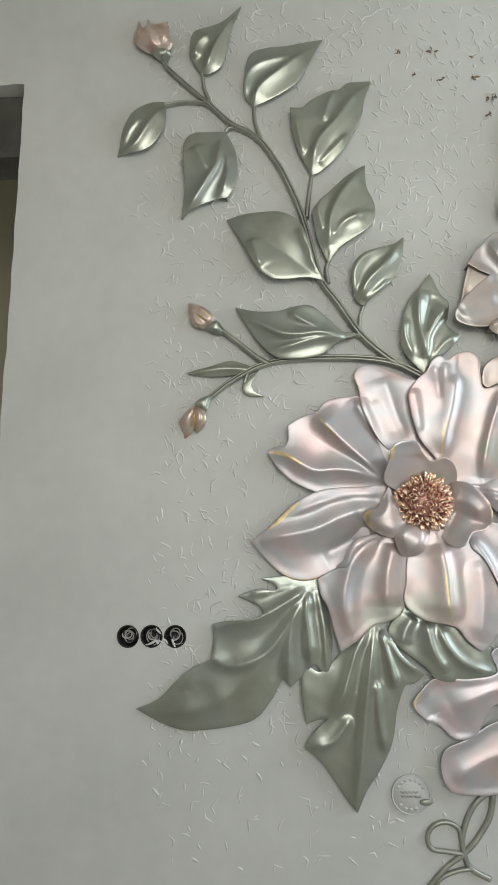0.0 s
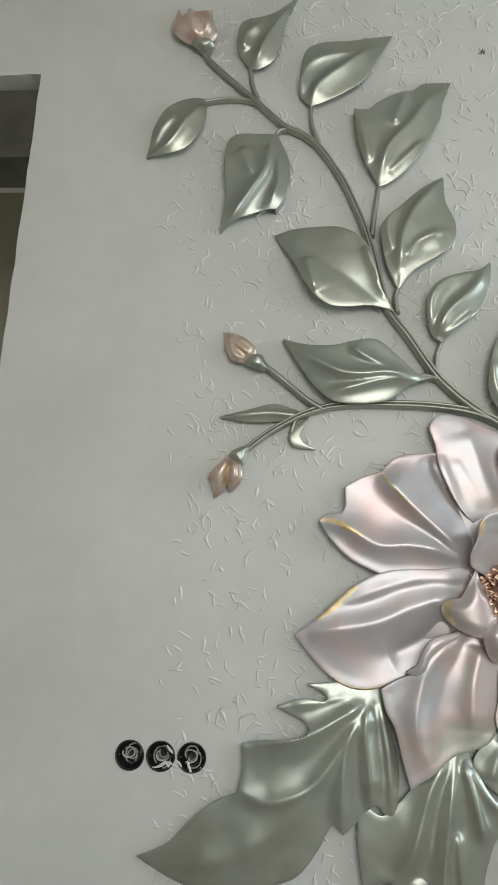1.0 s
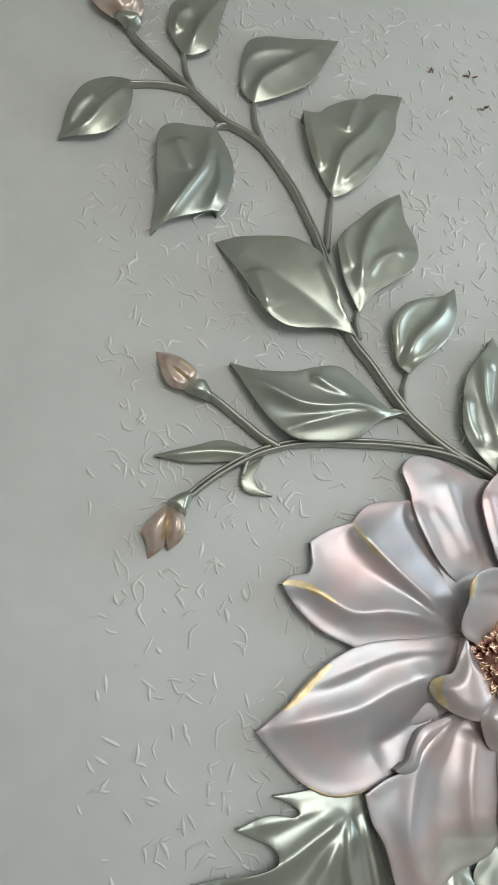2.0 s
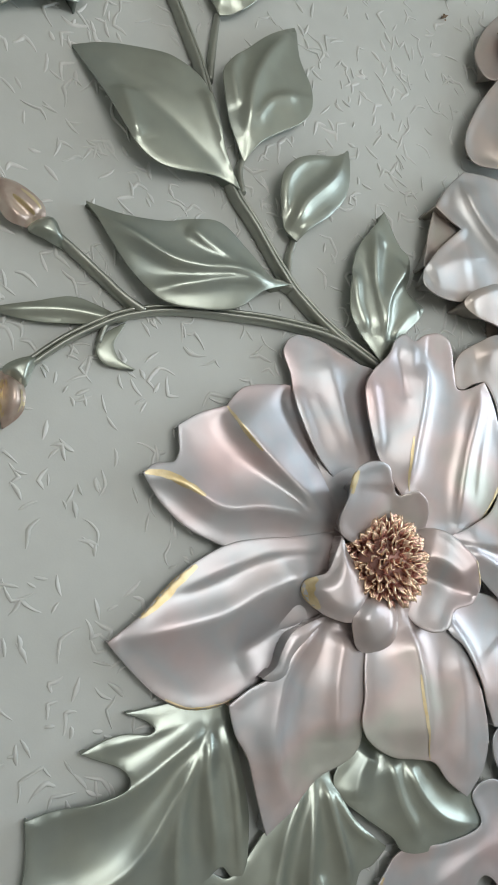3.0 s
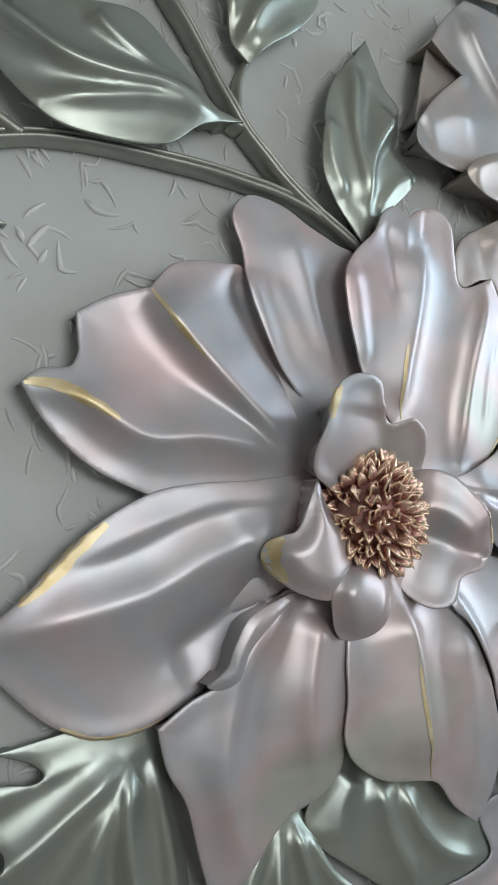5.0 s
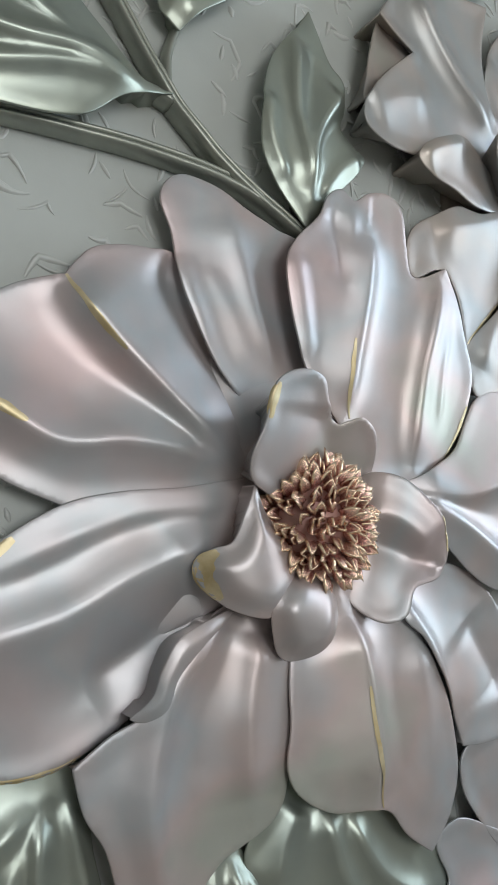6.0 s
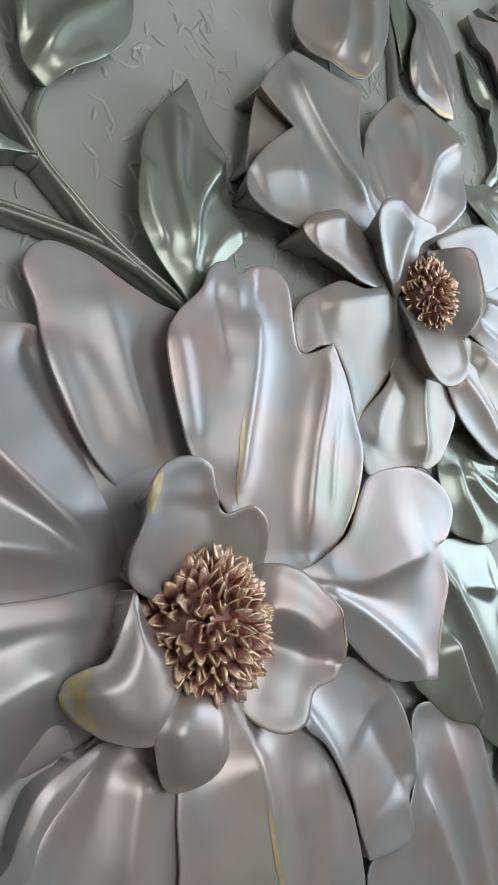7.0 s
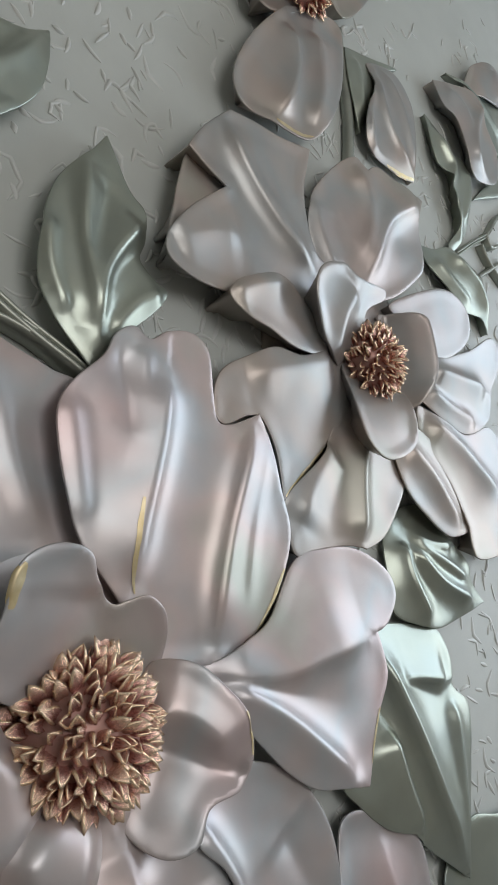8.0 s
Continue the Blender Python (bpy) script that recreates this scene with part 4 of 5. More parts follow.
sculpt("leaf", branch, GREEN, [(0.301, 2.673, 1), (0.256, 2.672), (0.202, 2.67), (0.172, 2.64), (0.167, 2.567), (0.172, 2.485), (0.16, 2.391, 1), (0.204, 2.422), (0.275, 2.446), (0.305, 2.448, 1), (0.323, 2.477), (0.338, 2.542), (0.331, 2.605)],
       [(0.302, 2.671), (0.16, 2.391)], (0.02, 0.034, 0.012), (0.0005, 0.010),
       folds=[([(0.288, 2.648), (0.277, 2.563), (0.241, 2.499), (0.174, 2.398)], 0.015, 0.01, 0.013), ([(0.206, 2.626), (0.227, 2.574), (0.249, 2.536)], 0.01, 0.012, 0.012), ([(0.303, 2.604), (0.309, 2.524), (0.288, 2.46)], 0.009, 0.01, 0.01)])
sculpt("leaf", branch, GREEN, [(0.619, 2.231, 1), (0.59, 2.294), (0.577, 2.358), (0.578, 2.403), (0.637, 2.467), (0.683, 2.51), (0.74, 2.55, 1), (0.74, 2.475), (0.762, 2.418), (0.762, 2.37), (0.739, 2.334), (0.686, 2.299), (0.65, 2.273)],
       [(0.619, 2.231), (0.739, 2.549)], (0.022, 0.034, 0.014), (0.0005, 0.010),
       folds=[([(0.621, 2.278), (0.625, 2.362), (0.658, 2.442), (0.724, 2.525)], 0.015, 0.008, 0.02), ([(0.631, 2.301), (0.667, 2.355), (0.732, 2.384)], 0.011, 0.008, 0.012), ([(0.607, 2.32), (0.591, 2.4), (0.615, 2.449)], 0.008, 0.01, 0.01)])
sculpt("leaf", branch, GREEN, [(0.605, 2.169, 1), (0.553, 2.182), (0.483, 2.176), (0.44, 2.182), (0.398, 2.217), (0.353, 2.301), (0.326, 2.345), (0.303, 2.384, 1), (0.353, 2.397), (0.425, 2.398), (0.478, 2.391), (0.53, 2.356), (0.555, 2.289), (0.571, 2.227)],
       [(0.605, 2.166), (0.303, 2.382)], (0.03, 0.044, 0.01), (0.001, 0.012),
       folds=[([(0.382, 2.314), (0.394, 2.263), (0.409, 2.211)], 0.012, 0.014, 0.012), ([(0.355, 2.359), (0.459, 2.279), (0.571, 2.192)], -0.005, 0.014, 0.014), ([(0.53, 2.341), (0.56, 2.267), (0.597, 2.188)], 0.01, 0.014, 0.008)])
sculpt("leaf", branch, GREEN, [(0.708, 2.001, 1), (0.661, 2.003), (0.61, 2.047), (0.56, 2.087), (0.508, 2.085), (0.456, 2.074), (0.387, 2.078), (0.33, 2.097, 1), (0.369, 2.031), (0.407, 1.975), (0.454, 1.933), (0.522, 1.926), (0.591, 1.938), (0.643, 1.976)],
       [(0.695, 2), (0.33, 2.095)], (0.032, 0.046, 0.014), (0.001, 0.012),
       folds=[([(0.668, 1.988), (0.586, 2.001), (0.524, 1.996), (0.467, 2.003), (0.407, 2.034), (0.336, 2.076)], 0.0169, 0.0091, 0.013), ([(0.666, 1.988), (0.578, 1.984), (0.506, 1.966), (0.441, 1.949)], 0.0117, 0.0078, 0.0104), ([(0.496, 2.07), (0.534, 2.042), (0.591, 2.014)], 0.0104, 0.0091, 0.0078)])
sculpt("leaf", branch, GREEN, [(0.724, 2.091, 1), (0.699, 2.112), (0.687, 2.171), (0.694, 2.218), (0.727, 2.252), (0.779, 2.271), (0.825, 2.286), (0.851, 2.308, 1), (0.844, 2.251), (0.829, 2.196), (0.793, 2.151), (0.75, 2.118)],
       [(0.724, 2.09), (0.85, 2.305)], (0.022, 0.034, 0.016), (0.0005, 0.010),
       folds=[([(0.709, 2.105), (0.734, 2.163), (0.795, 2.224), (0.84, 2.29)], 0.015, 0.007, 0.018), ([(0.697, 2.124), (0.698, 2.2), (0.737, 2.249), (0.807, 2.272)], 0.009, 0.01, 0.012), ([(0.719, 2.106), (0.764, 2.135), (0.803, 2.17)], 0.008, 0.008, 0.01)])
sculpt("leaf", branch, GREEN, [(0.9, 1.87, 1), (0.862, 1.91), (0.836, 1.95), (0.831, 1.993), (0.838, 2.04), (0.855, 2.093), (0.886, 2.135), (0.903, 2.153), (0.925, 2.184, 1), (0.94, 2.149), (0.956, 2.114), (0.975, 2.093), (0.974, 2.053), (0.966, 2.025), (0.99, 2.0), (1.005, 1.988), (0.985, 1.96), (0.945, 1.922)],
       [(0.905, 1.876), (0.926, 2.184)], (0.03, 0.034, 0.03), (0.001, 0.012),
       folds=[([(0.893, 2.138), (0.884, 2.072), (0.888, 2.003), (0.903, 1.91)], 0.015, 0.020, 0.007), ([(0.972, 2.075), (0.933, 2.026), (0.910, 1.98), (0.906, 1.915)], 0.017, 0.006, 0.024), ([(0.842, 2.045), (0.845, 1.983), (0.868, 1.925)], 0.010, 0.010, 0.010), ([(0.998, 1.985), (0.96, 1.965), (0.92, 1.915)], 0.008, 0.010, 0.010), ([(0.925, 2.12), (0.915, 2.07), (0.898, 2.0)], -0.006, 0.012, 0.012)])
sculpt("leaf", branch, GREEN, [(0.393, 1.9), (0.35, 1.918), (0.307, 1.927), (0.246, 1.91), (0.177, 1.893, 1), (0.246, 1.881), (0.315, 1.884), (0.367, 1.891)],
       [(0.393, 1.898), (0.177, 1.894)], (0.012, 0.018, 0.012), (0.001, 0.012),
       folds=[([(0.385, 1.896), (0.299, 1.904), (0.185, 1.891)], 0.0078, 0.0052, 0.0052)])
sculpt("leaf", branch, GREEN, [(0.398, 1.895, 1), (0.362, 1.87), (0.349, 1.842), (0.366, 1.821), (0.415, 1.817, 1), (0.387, 1.831), (0.377, 1.855), (0.388, 1.878)],
       [(0.398, 1.895), (0.415, 1.817)], (0.012, 0.018, 0.012), (0.001, 0.012))
stem("stem", branch, [(0.911, 1.857), (0.891, 1.871), (0.795, 1.929), (0.713, 2.004), (0.647, 2.103), (0.593, 2.185), (0.556, 2.332), (0.528, 2.425), (0.48, 2.538), (0.419, 2.635), (0.374, 2.675), (0.32, 2.705), (0.257, 2.766), (0.194, 2.826), (0.12, 2.898), (0.098, 2.93)], 0.026, 0.0115, 0.007)
stem("stem", branch, [(0.904, 1.864), (0.812, 1.911), (0.711, 1.929), (0.591, 1.933), (0.488, 1.93), (0.42, 1.917), (0.368, 1.897), (0.298, 1.855), (0.243, 1.81)], 0.026, 0.011, 0.008)
stem("stem", branch, [(0.428, 1.917), (0.394, 1.937), (0.351, 1.973), (0.287, 2.025)], 0.026, 0.009, 0.008)
stem("stem", branch, [(0.262, 2.77), (0.211, 2.784), (0.156, 2.786), (0.101, 2.777)], 0.018, 0.006, 0.006)
stem("stem", branch, [(0.253, 2.777), (0.233, 2.83), (0.226, 2.883)], 0.018, 0.007, 0.006)
stem("stem", branch, [(0.415, 2.647), (0.396, 2.707), (0.393, 2.763)], 0.018, 0.007, 0.006)
stem("stem", branch, [(0.374, 2.679), (0.334, 2.692), (0.305, 2.686), (0.296, 2.659)], 0.018, 0.006, 0.006)
stem("stem", branch, [(0.554, 2.382), (0.564, 2.465), (0.574, 2.528)], 0.018, 0.008, 0.006)
stem("stem", branch, [(0.617, 2.17), (0.612, 2.215), (0.623, 2.246)], 0.018, 0.008, 0.006)
stem("stem", branch, [(0.709, 2.015), (0.712, 2.06), (0.726, 2.099)], 0.018, 0.007, 0.006)
stem("stem", branch, [(0.712, 1.996), (0.678, 2.005), (0.644, 1.997)], 0.026, 0.007, 0.006)
stem("stem", branch, [(0.398, 1.904), (0.367, 1.89), (0.353, 1.855)], 0.018, 0.006, 0.005)
bud_a = empty("rose_bud", 0.1, 2.8, "open rose-bronze sculpted bud with green calyx", "bud", "sculpted buds")
sculpt("petal", bud_a, ROSE, [(0.005, 3.022), (0.016, 3.081, 1), (0.034, 3.042), (0.046, 3.085, 1), (0.073, 3.054), (0.114, 3.06, 1), (0.118, 3.019), (0.129, 2.988), (0.115, 2.964), (0.082, 2.95), (0.037, 2.964), (0.01, 2.988)],
       [(0.098, 2.943), (0.05, 3.07)], (0.025, 0.05, 0.03), (0.02, 0.02),
       folds=[([(0.094, 2.943), (0.066, 2.987), (0.053, 3.051)], 0.006, 0.008, 0.008), ([(0.103, 2.948), (0.106, 2.988), (0.117, 3.029)], 0.006, 0.008, 0.008)])
sculpt("calyx", bud_a, GREEN, [(0.061, 2.955), (0.089, 2.97), (0.124, 2.955), (0.115, 2.934), (0.099, 2.925), (0.083, 2.933)],
       [(0.101, 2.922), (0.095, 2.958)], (0.02, 0.04, 0.04), (0.014, 0.01))
bud_b = empty("rose_bud", 0.25, 2.1, "closed rose-bronze sculpted bud with gold rim", "bud", "sculpted buds")
sculpt("petal", bud_b, ROSE, [(0.179, 2.119, 1), (0.21, 2.109), (0.242, 2.089), (0.261, 2.07), (0.259, 2.052), (0.234, 2.032), (0.204, 2.038), (0.188, 2.07)],
       [(0.256, 2.047), (0.18, 2.113)], (0.03, 0.036, 0.014), (0.012, 0.012),
       folds=[([(0.248, 2.047), (0.22, 2.067), (0.185, 2.097)], 0.01, 0.006, 0.006), ([(0.232, 2.029), (0.209, 2.048), (0.185, 2.093)], 0.008, 0.006, 0.006), ([(0.244, 2.044), (0.218, 2.065), (0.193, 2.09)], -0.008, 0.004, 0.004)],
       gold=[([(0.254, 2.061), (0.239, 2.076), (0.222, 2.087)],), ([(0.244, 2.048), (0.226, 2.06), (0.21, 2.075)],)])
sculpt("calyx", bud_b, GREEN, [(0.237, 2.029), (0.251, 2.048), (0.274, 2.053), (0.287, 2.034), (0.304, 2.013), (0.275, 2.013)],
       [(0.298, 2.012), (0.249, 2.035)], (0.022, 0.038, 0.036), (0.014, 0.01))
bud_c = empty("rose_bud", 0.2, 1.75, "split rose-bronze sculpted bud hanging down", "bud", "sculpted buds")
sculpt("petal", bud_c, ROSE, [(0.209, 1.794), (0.18, 1.771), (0.156, 1.739, 1), (0.166, 1.723), (0.17, 1.692, 1), (0.196, 1.713), (0.204, 1.751)],
       [(0.211, 1.788), (0.167, 1.701)], (0.03, 0.036, 0.014), (0.01, 0.012),
       folds=[([(0.206, 1.782), (0.184, 1.748), (0.168, 1.704)], 0.008, 0.008, 0.008), ([(0.201, 1.783), (0.175, 1.757), (0.159, 1.737)], 0.006, 0.006, 0.006)],
       gold=[([(0.205, 1.778), (0.199, 1.751), (0.193, 1.723)],)])
sculpt("petal", bud_c, ROSE, [(0.209, 1.789), (0.233, 1.773), (0.237, 1.742), (0.229, 1.723), (0.209, 1.707, 1), (0.204, 1.724), (0.205, 1.76)],
       [(0.216, 1.784), (0.21, 1.708)], (0.034, 0.042, 0.02), (0.01, 0.012),
       folds=[([(0.215, 1.779), (0.22, 1.748), (0.211, 1.711)], 0.008, 0.006, 0.006)],
       gold=[([(0.231, 1.763), (0.234, 1.742), (0.227, 1.724)],), ([(0.209, 1.778), (0.205, 1.75), (0.206, 1.719)],)])
sculpt("calyx", bud_c, GREEN, [(0.205, 1.796), (0.227, 1.813), (0.267, 1.827), (0.25, 1.803), (0.237, 1.77), (0.22, 1.78)],
       [(0.263, 1.823), (0.217, 1.783)], (0.022, 0.04, 0.04), (0.014, 0.01))
branch_two = empty("relief_branch", 1.8, 2.4, "thin silver-green sculpted branch with buds on the wall", "branch", "sculpted branches")
sculpt("bud", branch_two, PEARL_GREY, [(1.524, 2.626), (1.575, 2.65), (1.616, 2.653), (1.645, 2.625), (1.66, 2.571), (1.657, 2.482), (1.649, 2.416, 1), (1.6, 2.41), (1.555, 2.413), (1.511, 2.418), (1.487, 2.445), (1.49, 2.502), (1.528, 2.575)],
       [(1.57, 2.65), (1.648, 2.418)], (0.022, 0.032, 0.018), (0.004, 0.012),
       folds=[([(1.535, 2.608), (1.541, 2.529), (1.578, 2.463), (1.639, 2.425)], 0.010, 0.010, 0.008), ([(1.56, 2.628), (1.598, 2.568), (1.622, 2.501), (1.641, 2.437)], 0.009, 0.010, 0.008), ([(1.525, 2.61), (1.512, 2.55), (1.492, 2.49), (1.51, 2.43)], 0.010, 0.008, 0.010)],
       gold=[([(1.647, 2.418), (1.6, 2.411), (1.555, 2.414)],)])
sculpt("leaf", branch_two, GREEN, [(1.462, 2.632, 1), (1.541, 2.652), (1.635, 2.676), (1.58, 2.64), (1.53, 2.56), (1.49, 2.46, 1), (1.466, 2.52), (1.458, 2.581)],
       [(1.47, 2.625), (1.49, 2.47)], (0.018, 0.022, 0.014), (0.001, 0.012),
       folds=[([(1.48, 2.62), (1.49, 2.56), (1.488, 2.49)], 0.006, 0.010, 0.010)])
sculpt("leaf", branch_two, GREEN, [(1.733, 2.618, 1), (1.767, 2.593), (1.791, 2.554), (1.827, 2.553), (1.863, 2.547), (1.88, 2.517), (1.869, 2.463), (1.847, 2.412), (1.824, 2.356), (1.767, 2.295, 1), (1.758, 2.312), (1.794, 2.364), (1.778, 2.439), (1.779, 2.481), (1.749, 2.503), (1.735, 2.548)],
       [(1.769, 2.305), (1.734, 2.614)], (0.014, 0.022, 0.014), (0.001, 0.012),
       folds=[([(1.74, 2.589), (1.777, 2.538), (1.796, 2.504), (1.77, 2.452), (1.792, 2.404), (1.796, 2.334)], 0.014, 0.01, 0.008), ([(1.868, 2.534), (1.851, 2.456), (1.812, 2.373)], 0.008, 0.008, 0.01)])
sculpt("leaf", branch_two, GREEN, [(1.648, 2.28, 1), (1.689, 2.278), (1.742, 2.296), (1.779, 2.277), (1.833, 2.269), (1.872, 2.24), (1.877, 2.178), (1.862, 2.133, 1), (1.828, 2.159), (1.762, 2.161), (1.716, 2.191), (1.667, 2.232)],
       [(1.657, 2.278), (1.859, 2.137)], (0.012, 0.026, 0.014), (0.001, 0.012),
       folds=[([(1.727, 2.283), (1.773, 2.254), (1.821, 2.222), (1.857, 2.15)], 0.016, 0.008, 0.016), ([(1.68, 2.257), (1.722, 2.213), (1.787, 2.175)], 0.009, 0.01, 0.01)])
sculpt("leaf", branch_two, GREEN, [(1.91, 2.48, 1), (1.993, 2.55), (2.195, 2.655), (2.302, 2.666), (2.071, 2.548)],
       [(2.265, 2.659), (1.908, 2.479)], (0.012, 0.018, 0.009), (0.001, 0.012))
sculpt("petal", branch_two, PEARL_GREY, [(1.762, 2.71, 1), (1.83, 2.729), (1.908, 2.751), (1.943, 2.728), (1.947, 2.683), (1.98, 2.652), (2.014, 2.621), (1.987, 2.542), (1.902, 2.512), (1.865, 2.521), (1.847, 2.563), (1.822, 2.633), (1.781, 2.652)],
       [(1.949, 2.537), (1.766, 2.707)], (0.03, 0.042, 0.03), (0.001, 0.012),
       folds=[([(1.941, 2.721), (1.887, 2.637), (1.877, 2.566), (1.924, 2.537)], 0.014, 0.012, 0.01), ([(1.789, 2.7), (1.853, 2.673), (1.871, 2.6)], 0.008, 0.012, 0.012)])
sculpt("sepal", branch_two, GREEN, [(1.85, 2.785, 1), (1.938, 2.785), (2.04, 2.788), (2.139, 2.813), (2.108, 2.657), (2.017, 2.662), (1.97, 2.705), (1.938, 2.753)],
       [(2.067, 2.664), (1.856, 2.782)], (0.018, 0.026, 0.016), (0.001, 0.012),
       folds=[([(1.875, 2.781), (1.967, 2.745), (2.075, 2.691)], 0.01, 0.01, 0.01)])
sculpt("petal", branch_two, PEARL_GREY, [(1.903, 2.755), (1.943, 2.836), (2.002, 2.883), (2.06, 2.893), (2.093, 2.866), (2.127, 2.822), (2.052, 2.782), (1.972, 2.768)],
       [(2.078, 2.803), (1.969, 2.857)], (0.03, 0.04, 0.03), (0.001, 0.012),
       folds=[([(2.032, 2.871), (2.036, 2.823), (2.061, 2.793)], 0.01, 0.012, 0.012)])
stem("stem", branch_two, [(1.78, 2.296), (1.867, 2.354), (1.937, 2.397), (2.014, 2.471), (2.233, 2.59)], 0.016, 0.006, 0.005)
stem("stem", branch_two, [(1.926, 2.396), (1.943, 2.365), (2.009, 2.398)], 0.016, 0.005, 0.004)
stem("stem", branch_two, [(1.897, 2.358), (1.926, 2.32), (1.981, 2.28)], 0.016, 0.006, 0.005)
stem("stem", branch_two, [(1.864, 2.269), (1.927, 2.306), (2.001, 2.351)], 0.016, 0.006, 0.005)
vine = empty("relief_vine", 0.9, 0.7, "curling silver-green sculpted tendril on the wall", "vine", "sculpted branches")
stem("stem", vine, [(1.18, 0.619), (1.089, 0.663), (1.042, 0.67), (0.993, 0.632), (0.962, 0.564), (0.96, 0.512), (0.978, 0.467), (1.031, 0.438)], 0.01, 0.009, 0.008)
stem("stem", vine, [(1.049, 0.663), (1.036, 0.602), (0.997, 0.542), (0.959, 0.504), (0.908, 0.466), (0.859, 0.414), (0.826, 0.376)], 0.01, 0.009, 0.007)
stem("stem", vine, [(0.959, 0.504), (0.91, 0.511), (0.872, 0.518), (0.861, 0.548), (0.878, 0.578), (0.913, 0.589), (0.947, 0.574), (0.955, 0.541)], 0.01, 0.007, 0.007)
stem("stem", vine, [(0.978, 0.467), (0.939, 0.459), (0.891, 0.436), (0.874, 0.392)], 0.01, 0.007, 0.006)

# ---------------------------------------------------------------- socket boxes
def cup_mesh():
    """A round flush box: rolled lip, side with ribs, and floor."""
    bm = bmesh.new()
    last = None
    for r, y in ((0.0335, 0.0), (0.033, -0.0022), (0.0305, -0.0018), (0.0298, 0.002), (0.0292, 0.042), (0.0, 0.042)):
        ring = [bm.verts.new((r * math.cos(a), y, r * math.sin(a))) for a in np.linspace(0, 2 * math.pi, 36, endpoint=False)]
        if last:
            for k in range(36):
                bm.faces.new((last[k], last[(k + 1) % 36], ring[(k + 1) % 36], ring[k]))
        last = ring
    bmesh.ops.remove_doubles(bm, verts=bm.verts, dist=1e-5)
    bmesh.ops.recalc_face_normals(bm, faces=bm.faces)
    return bm


CUP = mesh_of("cup", cup_mesh(), BOX)
for i, (x, z) in enumerate(BOXES):
    socket = empty("socket_box", x, z, "empty round black flush socket box with coiled cable ends", "socket box", "socket boxes")
    cup = new("cup", CUP)
    cup.parent = socket
    rng = random.Random(40 + i)
    for c in range(5):
        start, span, r = rng.uniform(0, 6.3), rng.uniform(3.5, 6.5), rng.uniform(0.013, 0.025)
        ox, oz = rng.uniform(-0.006, 0.006), rng.uniform(-0.006, 0.006)
        pts = []
        for k in range(26):
            a = start + span * k / 25
            rr = r * (1 - 0.25 * k / 25) + 0.0012 * math.sin(2.3 * a + c)
            pts.append((ox + rr * math.cos(a), 0.003 + 0.004 * c + 0.010 * (k / 25), oz + rr * math.sin(a)))
        wire = part("cable", tube(pts, [0.0021] * 26, 6), WIRE if c != 1 else BOX, socket)
    for k in range(2):
        bm = bmesh.new()
        bmesh.ops.create_cone(bm, segments=10, radius1=0.0035, radius2=0.003, depth=0.004, cap_ends=True)
        bmesh.ops.transform(bm, matrix=pose((-1) ** k * 0.0262, 0.004, 0, 90, 0, 0), verts=bm.verts)
        part("screw_post", bm, BOX, socket)


# ---------------------------------------------------------------- embossed emblem
def emblem(x, z, r):
    thing = empty("round_emblem", x, z, "round embossed plaster maker's mark on the wall", "emblem")
    bm = bmesh.new()
    bmesh.ops.create_cone(bm, segments=40, radius1=r, radius2=r * 0.95, depth=0.006, cap_ends=True)
    bmesh.ops.transform(bm, matrix=pose(0, -0.002, 0, 90, 0, 0), verts=bm.verts)
    part("plate", bm, PLASTER, thing)
    part("rim", tube([(r * 0.95 * math.cos(a), -0.005, r * 0.95 * math.sin(a)) for a in np.linspace(0, 2 * math.pi, 49)], [0.0022] * 49, 6), PLASTER, thing)
    for a in (0.5, 0.85, 1.2, 1.55, 1.9, 2.25, 2.6, 3.9, 4.3, 4.7, 5.1):
        bm = bmesh.new()
        bmesh.ops.create_uvsphere(bm, u_segments=8, v_segments=6, radius=r * 0.09)
        bmesh.ops.transform(bm, matrix=Matrix.Translation((r * 0.72 * math.cos(a), -0.005, r * 0.72 * math.sin(a))) @ Matrix.Diagonal((1.1, 0.6, 0.9, 1)), verts=bm.verts)
        part("bead", bm, PLASTER, thing)
    for row, (a, b) in enumerate(((-0.55, 0.35), (-0.5, 0.1), (0.16, 0.5))):
        zz = (0.12, -0.08, -0.08)[row] * r
        pts = [(r * (a + (b - a) * k / 14), -0.006, zz + 0.05 * r * math.sin(k * 1.9)) for k in range(15)]
        part("raised_bar", tube(pts, [0.0018] * 15, 6), STEM, thing)
    bm = bmesh.new()
    bmesh.ops.create_icosphere(bm, subdivisions=2, radius=0.012)
    bmesh.ops.transform(bm, matrix=Matrix.Translation((r * 0.75, -0.006, -r * 0.35)) @ Matrix.Diagonal((1.6, 0.5, 0.8, 1)), verts=bm.verts)
    part("bird_boss", bm, STEM, thing)


emblem(*(0.819, 0.661), 0.056)


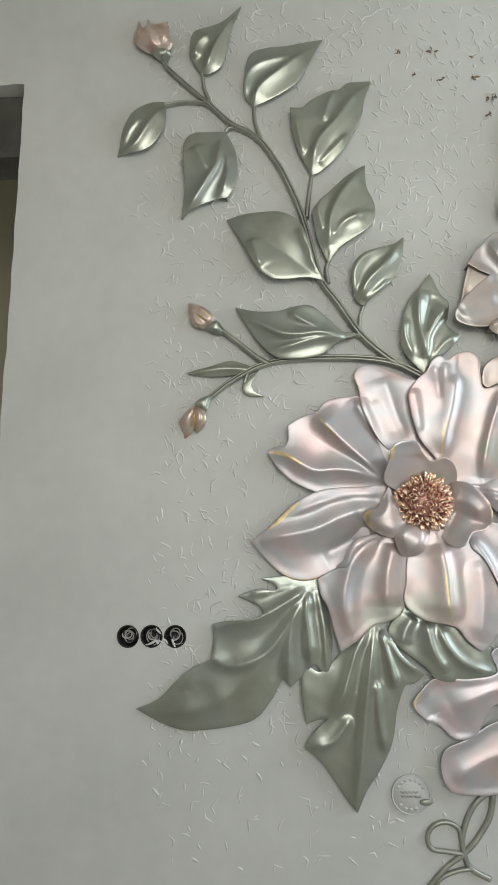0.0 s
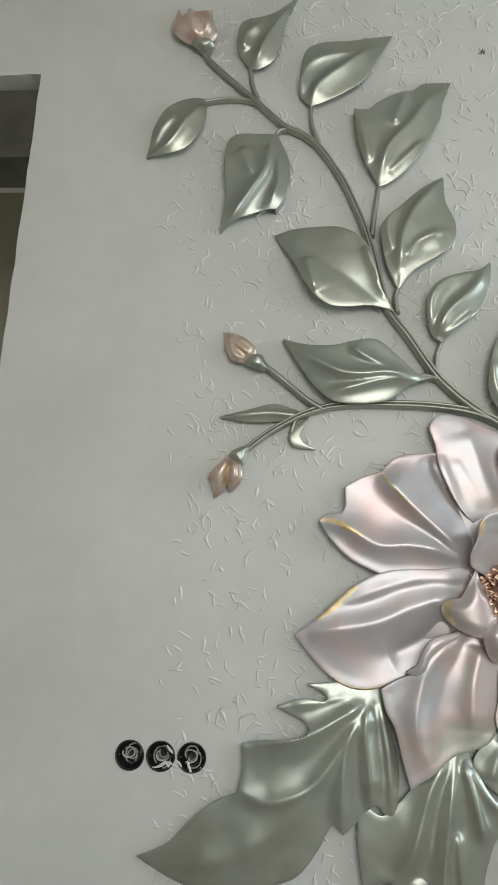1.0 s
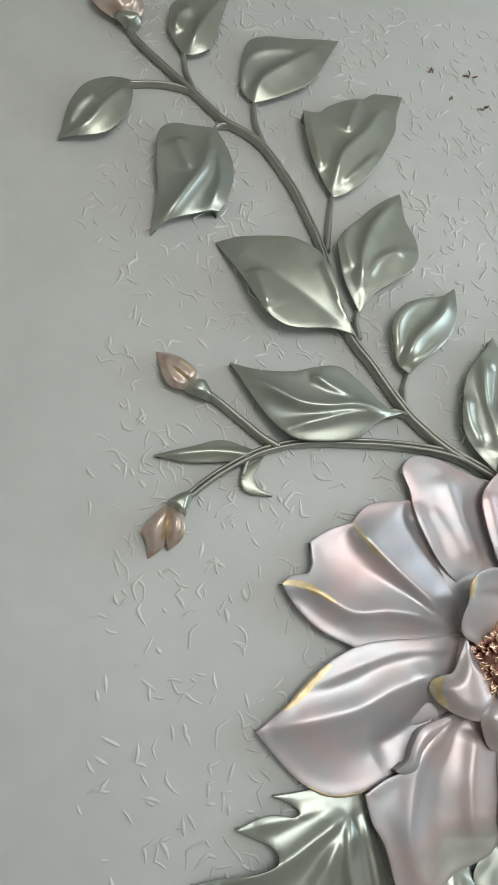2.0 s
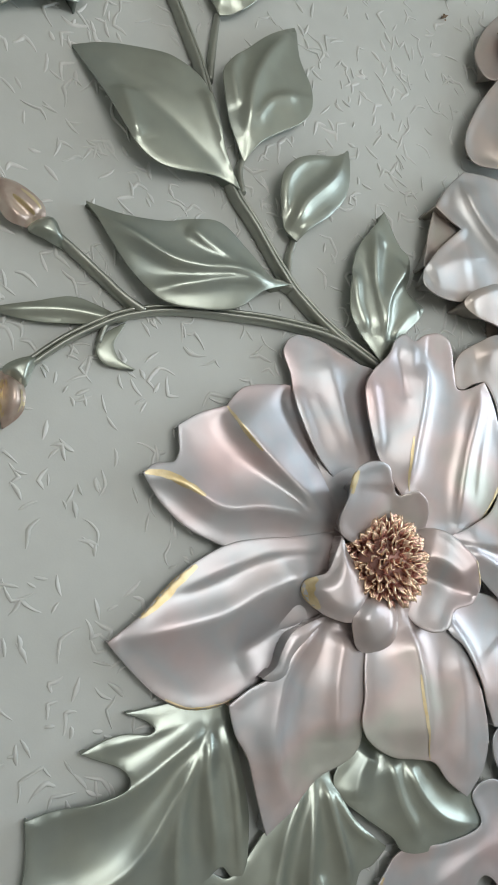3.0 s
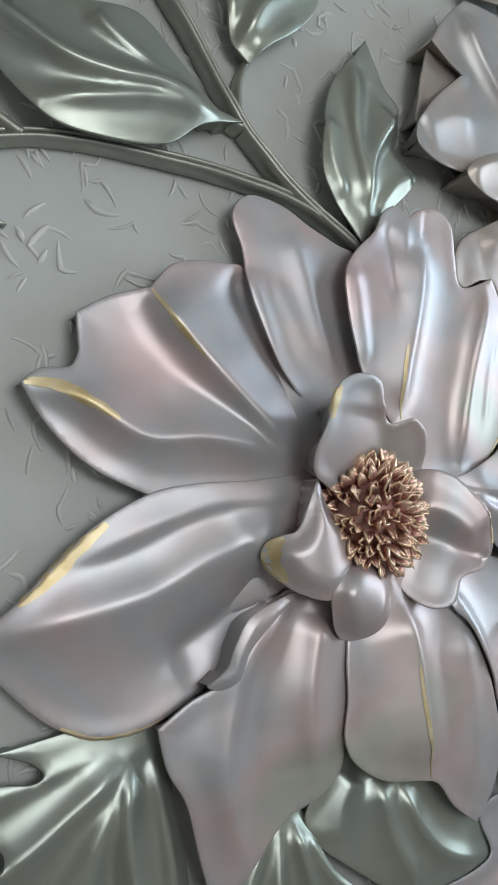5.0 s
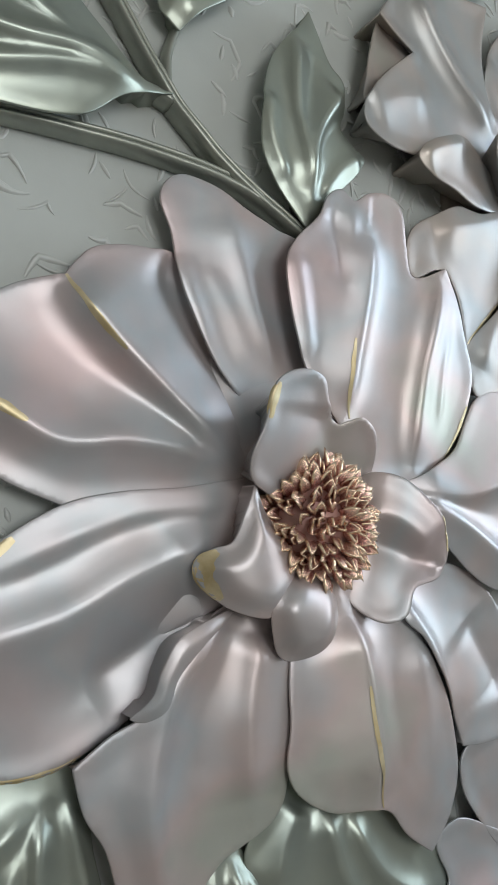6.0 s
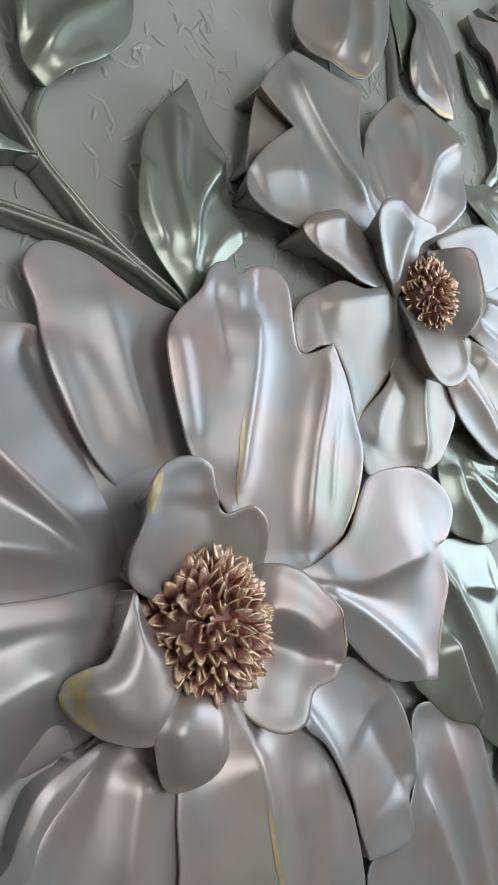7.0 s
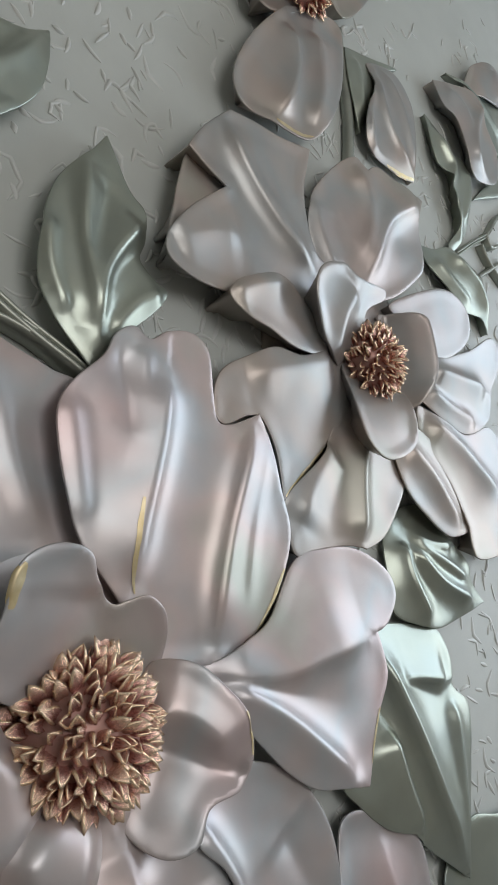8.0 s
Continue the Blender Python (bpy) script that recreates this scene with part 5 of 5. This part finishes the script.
# ---------------------------------------------------------------- copper flecks
def fleck(x, z, size, seed):
    """A small clot of curled copper shavings pressed on the wall."""
    rng = random.Random(seed)
    bm = bmesh.new()
    for k in range(rng.randint(3, 6)):
        m = Matrix.Translation((rng.uniform(-1, 1) * size * 0.6, -size * 0.1, rng.uniform(-0.5, 0.5) * size * 0.6)) @ Euler((rng.uniform(0, 6), rng.uniform(0, 6), rng.uniform(0, 6))).to_matrix().to_4x4() @ Matrix.Diagonal((size * 0.35, size * 0.3, size * 0.55, 1))
        first = len(bm.verts)
        bm.from_mesh(FLORET)
        bm.verts.ensure_lookup_table()
        bmesh.ops.transform(bm, matrix=m, verts=bm.verts[first:])
    ob = part("copper_fleck", bm, TARNISH, smooth=False)
    ob.location = (x, 0, z)
    return tagged(ob, "small curled dark copper fleck pressed on the wall", "ornament", "copper flecks")


for i, (place, size) in enumerate((((0.859, 2.935), 0.016), ((0.965, 2.934), 0.022), ((1.102, 2.914), 0.016), ((1.122, 2.9), 0.012), ((0.91, 2.857), 0.015), ((1.006, 2.839), 0.024), ((1.088, 2.845), 0.028), ((1.148, 2.77), 0.032), ((1.135, 2.709), 0.022))):
    fleck(*place, size, i)


# ---------------------------------------------------------------- dabs of plaster on the wall
def dabs():
    """Short raised knife strokes, some bent or chained, thick near the flowers and thinning towards the doorway."""
    rng = random.Random(11)
    verts, faces = [], []
    made, tries = 0, 0
    while made < 3600 and tries < 90000:
        tries += 1
        x, z = rng.uniform(-0.06, 2.3), rng.uniform(0.45, 3.1)
        edge = 0.02 + 0.10 * noise.noise((z * 2.2, 3.1, 0))
        keep = ease(np.array((x - edge) / 0.1)) * (0.5 + 0.5 * ease(np.array(0.55 + 1.5 * noise.noise((x * 4.5, z * 4.5, 9)))))
        keep = keep * (1 - 0.85 * ease(np.array((x - 1.45) / 0.25)) * ease(np.array((z - 2.45) / 0.2)))
        keep = keep * (0.35 + 0.65 * ease(np.array((z - 0.72) / 0.2)))
        if rng.random() > keep:
            continue
        made += 1
        legs = 1 + (rng.random() < 0.28) + (rng.random() < 0.1)
        wide, tall = rng.uniform(0.0025, 0.0048), rng.uniform(0.0018, 0.0036)
        a = math.pi / 2 + rng.gauss(0.25, 0.55) + (1.2 if rng.random() < 0.2 else 0)
        path = [(x, z)]
        for leg in range(legs):
            length, bend = rng.uniform(0.014, 0.038), rng.uniform(-0.6, 0.6)
            for k in range(4):
                px, pz = path[-1]
                aa = a + bend * (k / 3 - 0.5)
                path.append((px + math.cos(aa) * length / 4, pz + math.sin(aa) * length / 4))
            a += rng.choice((-1, 1)) * rng.uniform(0.6, 1.6)
        base, n = len(verts), len(path)
        side = rng.choice((-0.3, 0.3))
        for k, (px, pz) in enumerate(path):
            q0, q1 = path[max(k - 1, 0)], path[min(k + 1, n - 1)]
            aa = math.atan2(q1[1] - q0[1], q1[0] - q0[0])
            w = wide * (0.25 + 0.75 * math.sin(math.pi * (0.04 + 0.92 * k / (n - 1)))) * rng.uniform(0.85, 1.15)
            nx, nz = -math.sin(aa), math.cos(aa)
            rise = tall * w / wide
            for c, up in ((1.0, -0.0005), (0.6 + side * 0.4, rise * 0.75), (side, rise), (-0.6 + side * 0.4, rise * 0.75), (-1.0, -0.0005)):
                verts.append((px + nx * w * c, -up, pz + nz * w * c))
            if k:
                o = base + 5 * k
                faces += [(o - 5 + c, o - 4 + c, o + 1 + c, o + c) for c in range(4)]
    me = bpy.data.meshes.new("plaster_dabs")
    me.from_pydata(verts, [], faces)
    me.materials.append(EMBOSS)
    bm = bmesh.new()
    bm.from_mesh(me)
    bmesh.ops.recalc_face_normals(bm, faces=bm.faces)
    for f in bm.faces:
        if f.normal.y > 0:
            f.normal_flip()
    bm.to_mesh(me)
    bm.free()
    me.polygons.foreach_set("use_smooth", [True] * len(me.polygons))
    return tagged(new("plaster_dabs", me), "short raised plaster knife strokes scattered on the wall", "wall texture", kind="stuff")


dabs()
